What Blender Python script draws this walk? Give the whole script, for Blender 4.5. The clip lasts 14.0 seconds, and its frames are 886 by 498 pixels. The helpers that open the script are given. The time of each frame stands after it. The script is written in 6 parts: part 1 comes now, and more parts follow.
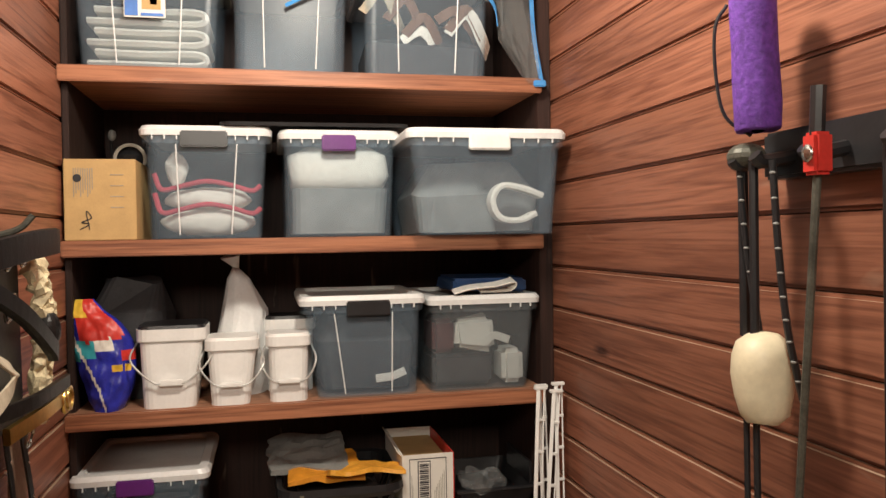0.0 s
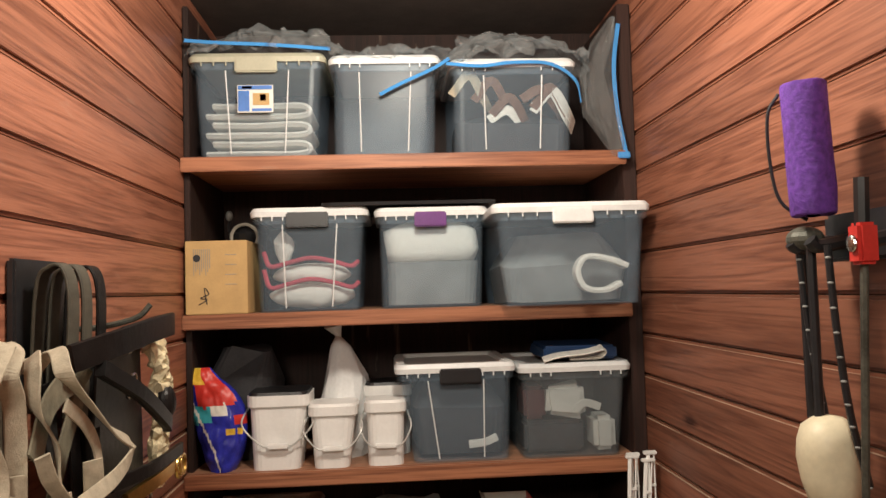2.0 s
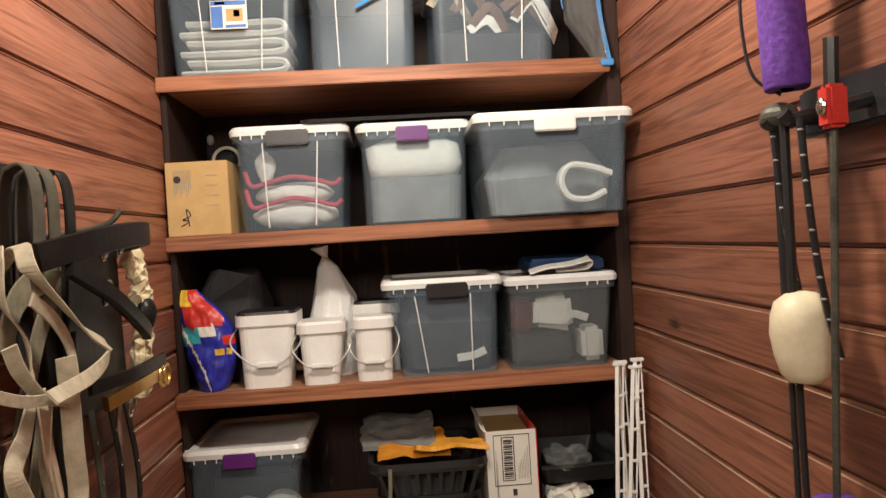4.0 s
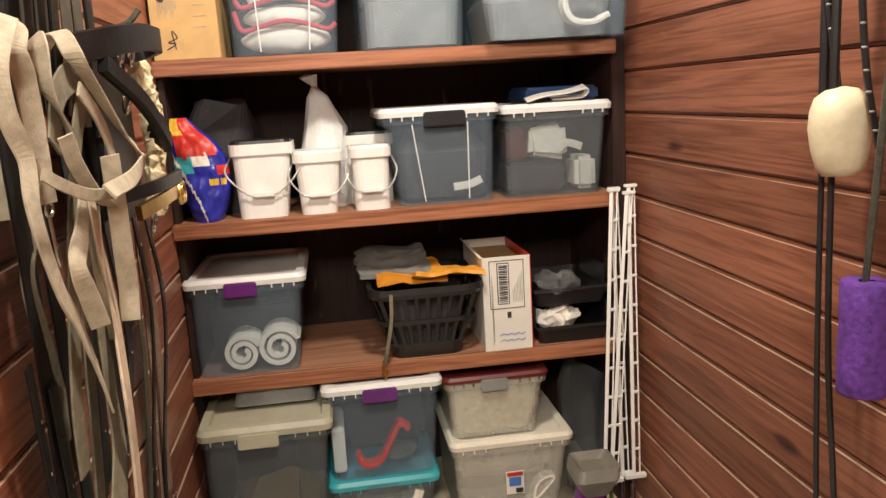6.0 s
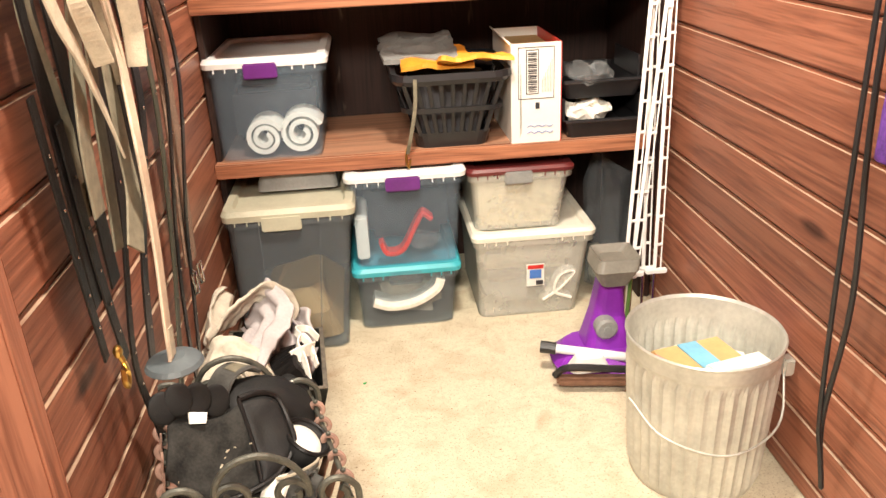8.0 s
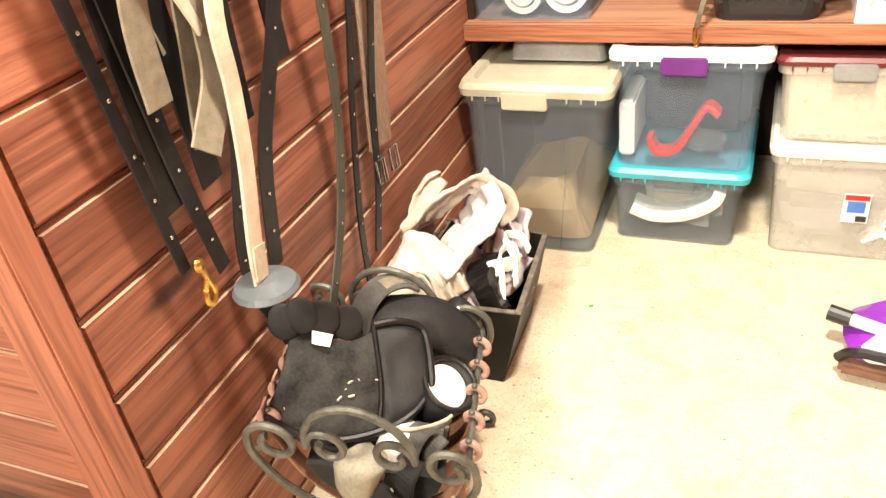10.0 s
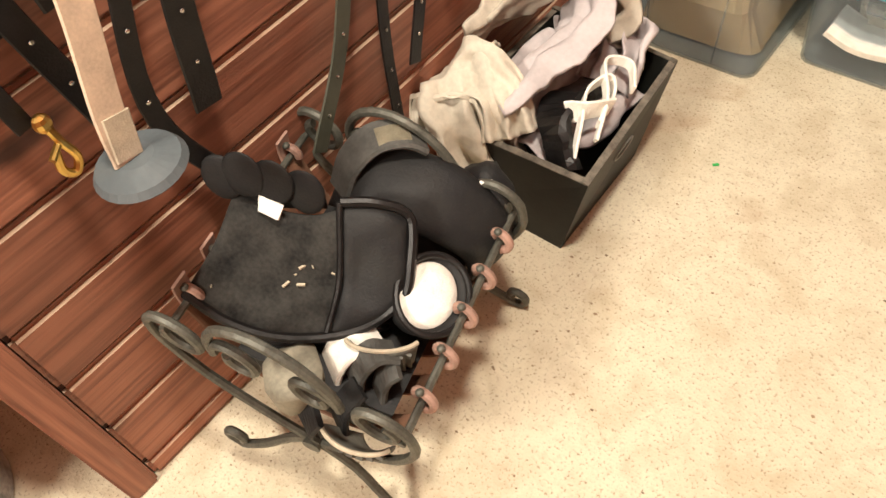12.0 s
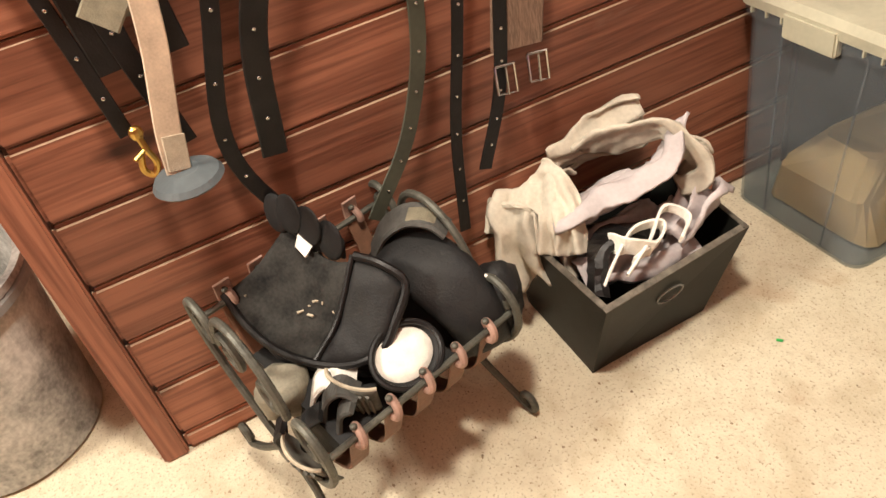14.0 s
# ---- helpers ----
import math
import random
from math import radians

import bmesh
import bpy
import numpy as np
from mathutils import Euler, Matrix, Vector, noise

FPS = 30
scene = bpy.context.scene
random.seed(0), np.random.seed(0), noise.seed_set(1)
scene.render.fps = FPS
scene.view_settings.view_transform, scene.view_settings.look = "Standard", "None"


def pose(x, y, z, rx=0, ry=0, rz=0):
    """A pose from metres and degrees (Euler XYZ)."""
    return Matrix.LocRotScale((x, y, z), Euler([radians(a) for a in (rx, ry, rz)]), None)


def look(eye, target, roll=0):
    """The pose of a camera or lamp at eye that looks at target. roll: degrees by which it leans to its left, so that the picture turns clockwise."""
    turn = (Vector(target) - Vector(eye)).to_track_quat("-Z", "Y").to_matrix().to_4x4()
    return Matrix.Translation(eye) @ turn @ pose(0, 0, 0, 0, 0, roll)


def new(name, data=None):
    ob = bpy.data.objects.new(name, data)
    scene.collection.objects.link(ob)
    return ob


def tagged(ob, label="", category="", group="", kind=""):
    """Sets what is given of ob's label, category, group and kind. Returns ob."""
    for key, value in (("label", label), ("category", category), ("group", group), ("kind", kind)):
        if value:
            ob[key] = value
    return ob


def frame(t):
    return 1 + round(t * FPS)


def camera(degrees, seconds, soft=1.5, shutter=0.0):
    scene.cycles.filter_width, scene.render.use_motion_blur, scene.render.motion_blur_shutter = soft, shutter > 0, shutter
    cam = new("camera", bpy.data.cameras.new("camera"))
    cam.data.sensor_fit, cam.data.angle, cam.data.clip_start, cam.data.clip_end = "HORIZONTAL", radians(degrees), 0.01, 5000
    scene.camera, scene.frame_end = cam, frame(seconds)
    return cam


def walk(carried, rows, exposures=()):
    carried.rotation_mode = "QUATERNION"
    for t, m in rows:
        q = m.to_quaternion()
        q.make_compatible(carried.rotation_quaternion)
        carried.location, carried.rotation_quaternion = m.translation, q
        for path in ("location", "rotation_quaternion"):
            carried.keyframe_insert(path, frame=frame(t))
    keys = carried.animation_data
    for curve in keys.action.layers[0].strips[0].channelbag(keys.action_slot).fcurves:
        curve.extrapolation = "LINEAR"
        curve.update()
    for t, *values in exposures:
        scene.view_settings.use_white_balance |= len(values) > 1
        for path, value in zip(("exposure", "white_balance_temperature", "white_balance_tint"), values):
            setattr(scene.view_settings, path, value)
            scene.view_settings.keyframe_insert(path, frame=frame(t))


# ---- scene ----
cam = camera(58.8, 14.0)
PATH = [
    (0, (-0.18, 0.273, 1.576), (0.253, 2.225, 1.546), -0.9),
    (0.5, (-0.23, 0.229, 1.598), (0.108, 2.199, 1.639), -1.4),
    (1, (-0.251, 0.186, 1.628), (0.124, 2.147, 1.752), -2.7),
    (1.5, (-0.212, 0.162, 1.642), (0.109, 2.13, 1.798), -1.8),
    (2, (-0.1, 0.158, 1.637), (0.034, 2.15, 1.74), -1.7),
    (2.2, (-0.071, 0.149, 1.632), (0.03, 2.144, 1.742), -2.2),
    (4.3, (-0.046, 0.18, 1.518), (0.076, 2.174, 1.413), -3.4),
    (4.5, (-0.057, 0.183, 1.507), (0.058, 2.173, 1.345), -3.2),
    (5, (-0.108, 0.185, 1.49), (0.015, 2.162, 1.215), -2.9),
    (5.5, (-0.183, 0.181, 1.472), (0.021, 2.144, 1.148), -2.8),
    (6, (-0.25, 0.181, 1.437), (0.014, 2.126, 1.055), -3.4),
    (6.5, (-0.306, 0.179, 1.406), (0.002, 2.107, 0.971), -3.4),
    (7, (-0.318, 0.159, 1.375), (-0.001, 2.063, 0.853), -3.5),
    (7.5, (-0.278, 0.165, 1.347), (-0.003, 2.056, 0.755), -3.7),
    (8, (-0.231, 0.194, 1.31), (-0.083, 2.022, 0.514), -2.8),
    (8.5, (-0.174, 0.229, 1.266), (-0.218, 2.025, 0.388), -5.1),
    (8.7, (-0.155, 0.241, 1.247), (-0.253, 2.009, 0.317), -5.6),
    (10.8, (0.101, 0.933, 1.231), (-0.837, 2.014, -0.165), -12.0),
    (11, (0.065, 0.976, 1.193), (-0.854, 1.908, -0.319), -14.3),
    (11.5, (0.019, 1.104, 1.123), (-0.863, 1.988, -0.44), -12.3),
    (12, (0.031, 1.218, 1.153), (-0.886, 2.012, -0.437), -12.7),
    (12.5, (0.176, 1.301, 1.146), (-0.996, 1.797, -0.397), -14.8),
    (13, (0.332, 1.408, 1.141), (-1.022, 1.809, -0.276), -14.9),
    (13.5, (0.366, 1.422, 1.151), (-1.077, 1.869, -0.16), -14.2),
    (14, (0.375, 1.406, 1.158), (-1.088, 1.89, -0.116), -13.1),
]
walk(cam, [(t, look(eye, target, roll)) for t, eye, target, roll in PATH],
     [(0, -0.1), (0.5, -0.35), (1, -0.42), (1.5, -0.25), (2.2, -0.35), (5, 0.15), (6.5, 0.5), (7.5, 0.65), (8.0, 1.65), (8.7, 1.7), (10.8, 2.4), (11.2, 2.3), (11.7, 1.5), (12.5, 1.4), (13.5, 1.4), (14, 1.4)])

# ---- light ----
world = bpy.data.worlds.new("world")
scene.world = world
world.use_nodes = True
world.node_tree.nodes["Background"].inputs[0].default_value = (0.9, 0.75, 0.6, 1)
world.node_tree.nodes["Background"].inputs[1].default_value = 0.02
bulb = new("ceiling_bulb_light", bpy.data.lights.new("ceiling_bulb_light", "POINT"))
bulb.data.energy, bulb.data.shadow_soft_size, bulb.data.color = 78, 0.11, (1.0, 0.90, 0.76)
bulb.location = (-0.02, 1.58, 2.48)
# added fill lamp with no fixture, brightens the return wall and near floor
front_fill = new("front_fill_light", bpy.data.lights.new("front_fill_light", "AREA"))
front_fill.data.energy, front_fill.data.size, front_fill.data.color = 52, 0.6, (1.0, 0.90, 0.76)
front_fill.matrix_world = look((-0.5, -0.7, 2.5), (-0.3, 1.2, 0.9))


# ---- materials ----
def mat(name, col, rough=0.5, metal=0.0, var=0.25, scale=12.0, bump=0.1, col2=None, stretch=(1, 1, 1), clear=0.0, spec=0.5):
    """Principled surface with variation at two scales; clear: share of light let straight through."""
    m = bpy.data.materials.new(name)
    m.use_nodes = True
    nt = m.node_tree
    b = nt.nodes["Principled BSDF"]
    tc = nt.nodes.new("ShaderNodeTexCoord")
    mp = nt.nodes.new("ShaderNodeMapping")
    mp.inputs["Scale"].default_value = stretch
    nt.links.new(tc.outputs["Object"], mp.inputs[0])
    big, fine = nt.nodes.new("ShaderNodeTexNoise"), nt.nodes.new("ShaderNodeTexNoise")
    for n, sc in ((big, scale), (fine, scale * 9)):
        n.inputs["Scale"].default_value = sc
        n.inputs["Detail"].default_value = 4
        nt.links.new(mp.outputs[0], n.inputs["Vector"])
    add = nt.nodes.new("ShaderNodeMath")
    add.operation = "MULTIPLY_ADD"
    add.inputs[1].default_value = 0.45
    nt.links.new(fine.outputs[0], add.inputs[0])
    nt.links.new(big.outputs[0], add.inputs[2])
    ramp = nt.nodes.new("ShaderNodeValToRGB")
    c2 = col2 or tuple(c * (1 - var) for c in col)
    ramp.color_ramp.elements[0].position, ramp.color_ramp.elements[1].position = 0.5, 0.95
    ramp.color_ramp.elements[0].color = (*c2, 1)
    ramp.color_ramp.elements[1].color = (*[min(1, c * (1 + var * 0.4)) for c in col], 1)
    nt.links.new(add.outputs[0], ramp.inputs[0])
    nt.links.new(ramp.outputs[0], b.inputs["Base Color"])
    b.inputs["Roughness"].default_value, b.inputs["Metallic"].default_value = rough, metal
    b.inputs["Specular IOR Level"].default_value = spec
    if bump:
        bp = nt.nodes.new("ShaderNodeBump")
        bp.inputs["Strength"].default_value, bp.inputs["Distance"].default_value = bump, 0.004
        nt.links.new(add.outputs[0], bp.inputs["Height"])
        nt.links.new(bp.outputs[0], b.inputs["Normal"])
    if clear:
        tr, mix = nt.nodes.new("ShaderNodeBsdfTransparent"), nt.nodes.new("ShaderNodeMixShader")
        tr.inputs[0].default_value = (0.93, 0.96, 0.98, 1)
        mix.inputs[0].default_value = clear
        nt.links.new(b.outputs[0], mix.inputs[1])
        nt.links.new(tr.outputs[0], mix.inputs[2])
        nt.links.new(mix.outputs[0], nt.nodes["Material Output"].inputs[0])
    return m


def wood(name, axis, light, dark, rough=0.42, dust=0.75):
    """Stained board wood with long grain along one axis, cathedral figure and knots, each board shifted by its own random."""
    m = bpy.data.materials.new(name)
    m.use_nodes = True
    nt = m.node_tree
    N, Lk = nt.nodes.new, nt.links.new
    b = nt.nodes["Principled BSDF"]
    tc, info, mp, off = N("ShaderNodeTexCoord"), N("ShaderNodeObjectInfo"), N("ShaderNodeMapping"), N("ShaderNodeVectorMath")
    mul = N("ShaderNodeMath")
    mul.operation, mul.inputs[1].default_value = "MULTIPLY", 37.0
    Lk(info.outputs["Random"], mul.inputs[0])
    Lk(tc.outputs["Object"], off.inputs[0])
    Lk(mul.outputs[0], off.inputs[1])
    mp.inputs["Scale"].default_value = [0.45 if i == axis else 12.0 for i in range(3)]
    Lk(off.outputs[0], mp.inputs[0])
    fig, grain = N("ShaderNodeTexNoise"), N("ShaderNodeTexNoise")
    fig.inputs["Scale"].default_value, fig.inputs["Detail"].default_value, fig.inputs["Distortion"].default_value = 1.3, 3, 1.2
    grain.inputs["Scale"].default_value, grain.inputs["Detail"].default_value = 14, 5
    Lk(mp.outputs[0], fig.inputs[0])
    Lk(mp.outputs[0], grain.inputs[0])
    rings = N("ShaderNodeMath")
    rings.operation, rings.inputs[1].default_value = "MULTIPLY", 9.0
    fr = N("ShaderNodeMath")
    fr.operation = "PINGPONG"
    fr.inputs[1].default_value = 1.0
    Lk(fig.outputs[0], rings.inputs[0])
    Lk(rings.outputs[0], fr.inputs[0])
    mix = N("ShaderNodeMath")
    mix.operation, mix.inputs[1].default_value = "MULTIPLY_ADD", 0.48
    Lk(fr.outputs[0], mix.inputs[0])
    Lk(grain.outputs[0], mix.inputs[2])
    ramp = N("ShaderNodeValToRGB")
    ramp.color_ramp.elements[0].position, ramp.color_ramp.elements[1].position = 0.36, 0.95
    ramp.color_ramp.elements[0].color, ramp.color_ramp.elements[1].color = (*dark, 1), (*light, 1)
    Lk(mix.outputs[0], ramp.inputs[0])
    # knots
    kmp, vor, kr = N("ShaderNodeMapping"), N("ShaderNodeTexVoronoi"), N("ShaderNodeValToRGB")
    kmp.inputs["Scale"].default_value = [1.6 if i == axis else 5.0 for i in range(3)]
    Lk(off.outputs[0], kmp.inputs[0])
    Lk(kmp.outputs[0], vor.inputs["Vector"])
    vor.inputs["Scale"].default_value = 1.0
    kr.color_ramp.elements[0].position, kr.color_ramp.elements[1].position = 0.045, 0.11
    kr.color_ramp.elements[0].color, kr.color_ramp.elements[1].color = (0.25, 0.2, 0.2, 1), (1, 1, 1, 1)
    Lk(vor.outputs["Distance"], kr.inputs[0])
    # boards differ in depth of stain
    tone = N("ShaderNodeMapRange")
    tone.inputs["To Min"].default_value, tone.inputs["To Max"].default_value = 0.72, 1.2
    Lk(info.outputs["Random"], tone.inputs["Value"])
    m1, m2 = N("ShaderNodeMix"), N("ShaderNodeVectorMath")
    m1.data_type, m1.blend_type = "RGBA", "MULTIPLY"
    m1.inputs["Factor"].default_value = 1.0
    Lk(ramp.outputs[0], m1.inputs["A"])
    Lk(kr.outputs[0], m1.inputs["B"])
    m2.operation = "SCALE"
    Lk(m1.outputs["Result"], m2.inputs[0])
    Lk(tone.outputs[0], m2.inputs["Scale"])
    # pale dust on the upward edges of the boards, broken by noise
    geo, sep, dn, dr, m3 = N("ShaderNodeNewGeometry"), N("ShaderNodeSeparateXYZ"), N("ShaderNodeTexNoise"), N("ShaderNodeMapRange"), N("ShaderNodeMix")
    Lk(geo.outputs["True Normal"], sep.inputs[0])
    dn.inputs["Scale"].default_value, dn.inputs["Detail"].default_value = 7, 4
    Lk(tc.outputs["Object"], dn.inputs["Vector"])
    dm = N("ShaderNodeMath")
    dm.operation = "MULTIPLY"
    Lk(sep.outputs["Z"], dm.inputs[0])
    Lk(dn.outputs[0], dm.inputs[1])
    dr.inputs["From Min"].default_value, dr.inputs["From Max"].default_value, dr.inputs["To Max"].default_value = 0.15, 0.5, dust
    Lk(dm.outputs[0], dr.inputs["Value"])
    m3.data_type = "RGBA"
    m3.inputs["B"].default_value = (0.55, 0.42, 0.30, 1)
    Lk(dr.outputs[0], m3.inputs["Factor"])
    Lk(m2.outputs[0], m3.inputs["A"])
    # scuffs and pale scratches
    sm, sn, sr, m4 = N("ShaderNodeMapping"), N("ShaderNodeTexNoise"), N("ShaderNodeMapRange"), N("ShaderNodeMix")
    sm.inputs["Scale"].default_value = [5.0 if i == axis else 26.0 for i in range(3)]
    Lk(off.outputs[0], sm.inputs[0])
    Lk(sm.outputs[0], sn.inputs["Vector"])
    sn.inputs["Scale"].default_value, sn.inputs["Detail"].default_value, sn.inputs["Distortion"].default_value = 1.0, 6, 0.6
    sr.inputs["From Min"].default_value, sr.inputs["From Max"].default_value, sr.inputs["To Max"].default_value = 0.66, 0.8, 0.35
    Lk(sn.outputs[0], sr.inputs["Value"])
    m4.data_type = "RGBA"
    m4.inputs["B"].default_value = (0.42, 0.30, 0.22, 1)
    Lk(sr.outputs[0], m4.inputs["Factor"])
    Lk(m3.outputs["Result"], m4.inputs["A"])
    Lk(m4.outputs["Result"], b.inputs["Base Color"])
    b.inputs["Roughness"].default_value = rough
    b.inputs["Specular IOR Level"].default_value = 0.4
    bp = N("ShaderNodeBump")
    bp.inputs["Strength"].default_value, bp.inputs["Distance"].default_value = 0.25, 0.003
    Lk(mix.outputs[0], bp.inputs["Height"])
    Lk(bp.outputs[0], b.inputs["Normal"])
    return m


RED, DRK = (0.345, 0.138, 0.082), (0.165, 0.058, 0.034)
WOOD_Y = wood("stained_cedar_y", 1, RED, DRK)
WOOD_X = wood("stained_cedar_x", 0, RED, DRK)
WOOD_Z = wood("stained_cedar_z", 2, RED, DRK)
SHELFW = wood("shelf_fir", 0, (0.40, 0.165, 0.085), (0.16, 0.055, 0.028), 0.5, 0.22)
# near-black base: the shade inside the shelves is put into the wood colour
SHADEW = wood("shaded_back_boards", 2, (0.035, 0.014, 0.010), (0.014, 0.006, 0.004), 0.7)


def gritty_floor(name):
    """Dusty concrete: pale broom-swept dust, brown grit specks, rusty trails and broad stains."""
    m = bpy.data.materials.new(name)
    m.use_nodes = True
    nt = m.node_tree
    N, Lk = nt.nodes.new, nt.links.new
    b, tc = nt.nodes["Principled BSDF"], N("ShaderNodeTexCoord")
    last = None
    for scale, detail, dist, lo, hi, colour in ((1.7, 4, 0.5, 0.45, 0.75, (0.50, 0.43, 0.30)), (9, 7, 0.8, 0.48, 0.72, (0.43, 0.35, 0.225)), (55, 6, 0, 0.50, 0.75, (0.42, 0.34, 0.22)), (190, 5, 0, 0.56, 0.72, (0.22, 0.15, 0.085)), (2.6, 8, 1.6, 0.60, 0.74, (0.36, 0.21, 0.11))):
        n, r, x = N("ShaderNodeTexNoise"), N("ShaderNodeMapRange"), N("ShaderNodeMix")
        n.inputs["Scale"].default_value, n.inputs["Detail"].default_value, n.inputs["Distortion"].default_value = scale, detail, dist
        Lk(tc.outputs["Object"], n.inputs["Vector"])
        r.inputs["From Min"].default_value, r.inputs["From Max"].default_value, r.inputs["To Max"].default_value = lo, hi, 0.8 if scale == 190 else 0.4 if scale > 20 else 0.6
        Lk(n.outputs[0], r.inputs["Value"])
        x.data_type = "RGBA"
        x.inputs["A"].default_value = (0.66, 0.60, 0.45, 1)
        x.inputs["B"].default_value = (*colour, 1)
        Lk(r.outputs[0], x.inputs["Factor"])
        if last:
            Lk(last.outputs["Result"], x.inputs["A"])
        last = x
        if scale == 190:
            bp = N("ShaderNodeBump")
            bp.inputs["Strength"].default_value, bp.inputs["Distance"].default_value = 0.5, 0.003
            Lk(n.outputs[0], bp.inputs["Height"])
            Lk(bp.outputs[0], b.inputs["Normal"])
    Lk(last.outputs["Result"], b.inputs["Base Color"])
    b.inputs["Roughness"].default_value = 0.82
    return m


GRIT = gritty_floor("dusty_concrete")
GAP = mat("groove_shadow_board", (0.05, 0.02, 0.012), 0.8)
CLEAR = mat("clear_polypropylene", (0.44, 0.55, 0.66), 0.26, var=0.1, scale=5, bump=0.04, clear=0.9)
SMOKE = mat("smoky_polypropylene", (0.30, 0.33, 0.35), 0.3, var=0.2, scale=5, bump=0.04, clear=0.82)
YCLEAR = mat("yellowed_clear_plastic", (0.90, 0.86, 0.74), 0.3, var=0.12, scale=5, bump=0.03, clear=0.72)
FROST = mat("frosted_white_lid", (0.80, 0.82, 0.82), 0.35, var=0.12)
CREAM = mat("cream_lid", (0.86, 0.82, 0.70), 0.4, var=0.12)
SAGE = mat("sage_lid", (0.46, 0.45, 0.34), 0.45, var=0.15)
TEAL = mat("teal_lid", (0.05, 0.42, 0.50), 0.35, var=0.12)
MAROON = mat("maroon_lid", (0.13, 0.02, 0.02), 0.4)
PURPLE = mat("purple_plastic", (0.13, 0.02, 0.19), 0.35, var=0.2)
BLACKP = mat("black_plastic", (0.018, 0.018, 0.02), 0.35, var=0.3)
GREYP = mat("grey_plastic", (0.28, 0.29, 0.28), 0.45)
WHITE = mat("white_plastic", (0.85, 0.85, 0.83), 0.38, var=0.08)
WIRE = mat("wire_bail", (0.6, 0.6, 0.58), 0.35, metal=0.3)
KRAFT = mat("kraft_card", (0.56, 0.37, 0.16), 0.8, var=0.12, scale=20)
PAPER = mat("white_card", (0.80, 0.78, 0.72), 0.7, var=0.06)
INK = mat("black_ink", (0.03, 0.03, 0.035), 0.7)
GREYINK = mat("grey_print", (0.35, 0.32, 0.27), 0.7)
REDP = mat("red_print", (0.62, 0.04, 0.03), 0.4)
BLUEP = mat("blue_print", (0.08, 0.22, 0.62), 0.4)
YELP = mat("yellow_print", (0.85, 0.55, 0.06), 0.4)
BAGBLUE = mat("glossy_blue_bag", (0.03, 0.04, 0.42), 0.18, var=0.35, scale=25, bump=0.5)
ORANGE = mat("orange_envelope", (0.80, 0.33, 0.03), 0.55, var=0.2)
FLEECE = mat("white_fleece", (0.88, 0.85, 0.77), 0.95, var=0.15, scale=60, bump=0.6)
WOOL = mat("cream_wool", (0.74, 0.64, 0.42), 0.95, var=0.35, scale=40, bump=1.0)
PINK = mat("red_trim_cloth", (0.60, 0.06, 0.09), 0.8)
BEIGE = mat("beige_webbing", (0.48, 0.42, 0.315), 0.85, var=0.25, scale=50, bump=0.4)
OLIVE = mat("worn_olive_webbing", (0.20, 0.18, 0.125), 0.85, var=0.3, scale=50, bump=0.4)
LEATHER = mat("black_leather", (0.010, 0.009, 0.009), 0.4, var=0.4, scale=40, bump=0.25, spec=0.3)
BROWNL = mat("brown_leather", (0.20, 0.10, 0.06), 0.55, var=0.3, scale=40, bump=0.3)
BRASS = mat("brass", (0.72, 0.48, 0.14), 0.28, metal=1.0)
STEEL = mat("nickel_steel", (0.62, 0.60, 0.56), 0.25, metal=1.0)
GALV = mat("galvanised_steel", (0.66, 0.67, 0.62), 0.45, metal=0.55, var=0.25, scale=9, bump=0.05)
IRON = mat("antiqued_wrought_iron", (0.115, 0.115, 0.095), 0.5, metal=0.4, var=0.5, scale=30, bump=0.3)
RUST = mat("rosy_leather_tab", (0.36, 0.22, 0.17), 0.6, var=0.3, scale=40)
NEO = mat("black_neoprene", (0.009, 0.009, 0.010), 0.6, var=0.5, scale=30, bump=0.4, col2=(0.017, 0.017, 0.016), spec=0.3)
NOODLE = mat("purple_foam", (0.15, 0.045, 0.36), 0.8, var=0.45, scale=90, bump=0.9)
TAN = mat("tan_canvas", (0.60, 0.55, 0.45), 0.9, var=0.25, scale=14, bump=0.3)
LILAC = mat("greyed_lilac_cloth", (0.52, 0.47, 0.47), 0.9, var=0.2, scale=14, bump=0.3)
GOURD = mat("ivory_ball", (0.78, 0.70, 0.50), 0.5, var=0.15, scale=10, bump=0.15)
CRATEM = mat("black_painted_board", (0.011, 0.012, 0.010), 0.5, var=0.4, scale=16, bump=0.12, spec=0.3)
CRATEE = mat("worn_crate_edge", (0.16, 0.14, 0.11), 0.7, var=0.6, scale=60)
FILM = mat("clear_film_bag", (0.55, 0.55, 0.54), 0.06, var=0.2, scale=30, bump=0.9, clear=0.86, spec=1.0)
ZIP = mat("blue_zip_strip", (0.07, 0.30, 0.68), 0.2, var=0.15)
DARKCLOTH = mat("dark_bag_cloth", (0.05, 0.05, 0.055), 0.7, var=0.4, scale=14, bump=0.4)
HAIR = mat("black_horsehair", (0.015, 0.013, 0.012), 0.5, var=0.3, scale=60, bump=0.6)
CEILM = mat("dark_ceiling_paint", (0.10, 0.08, 0.07), 0.8)


# ---- building helpers ----
def thing(name, loc, label, category, group="", kind=""):
    ob = new(name)
    ob.location = loc
    ob.empty_display_size = 0.05
    return tagged(ob, label, category, group, kind)


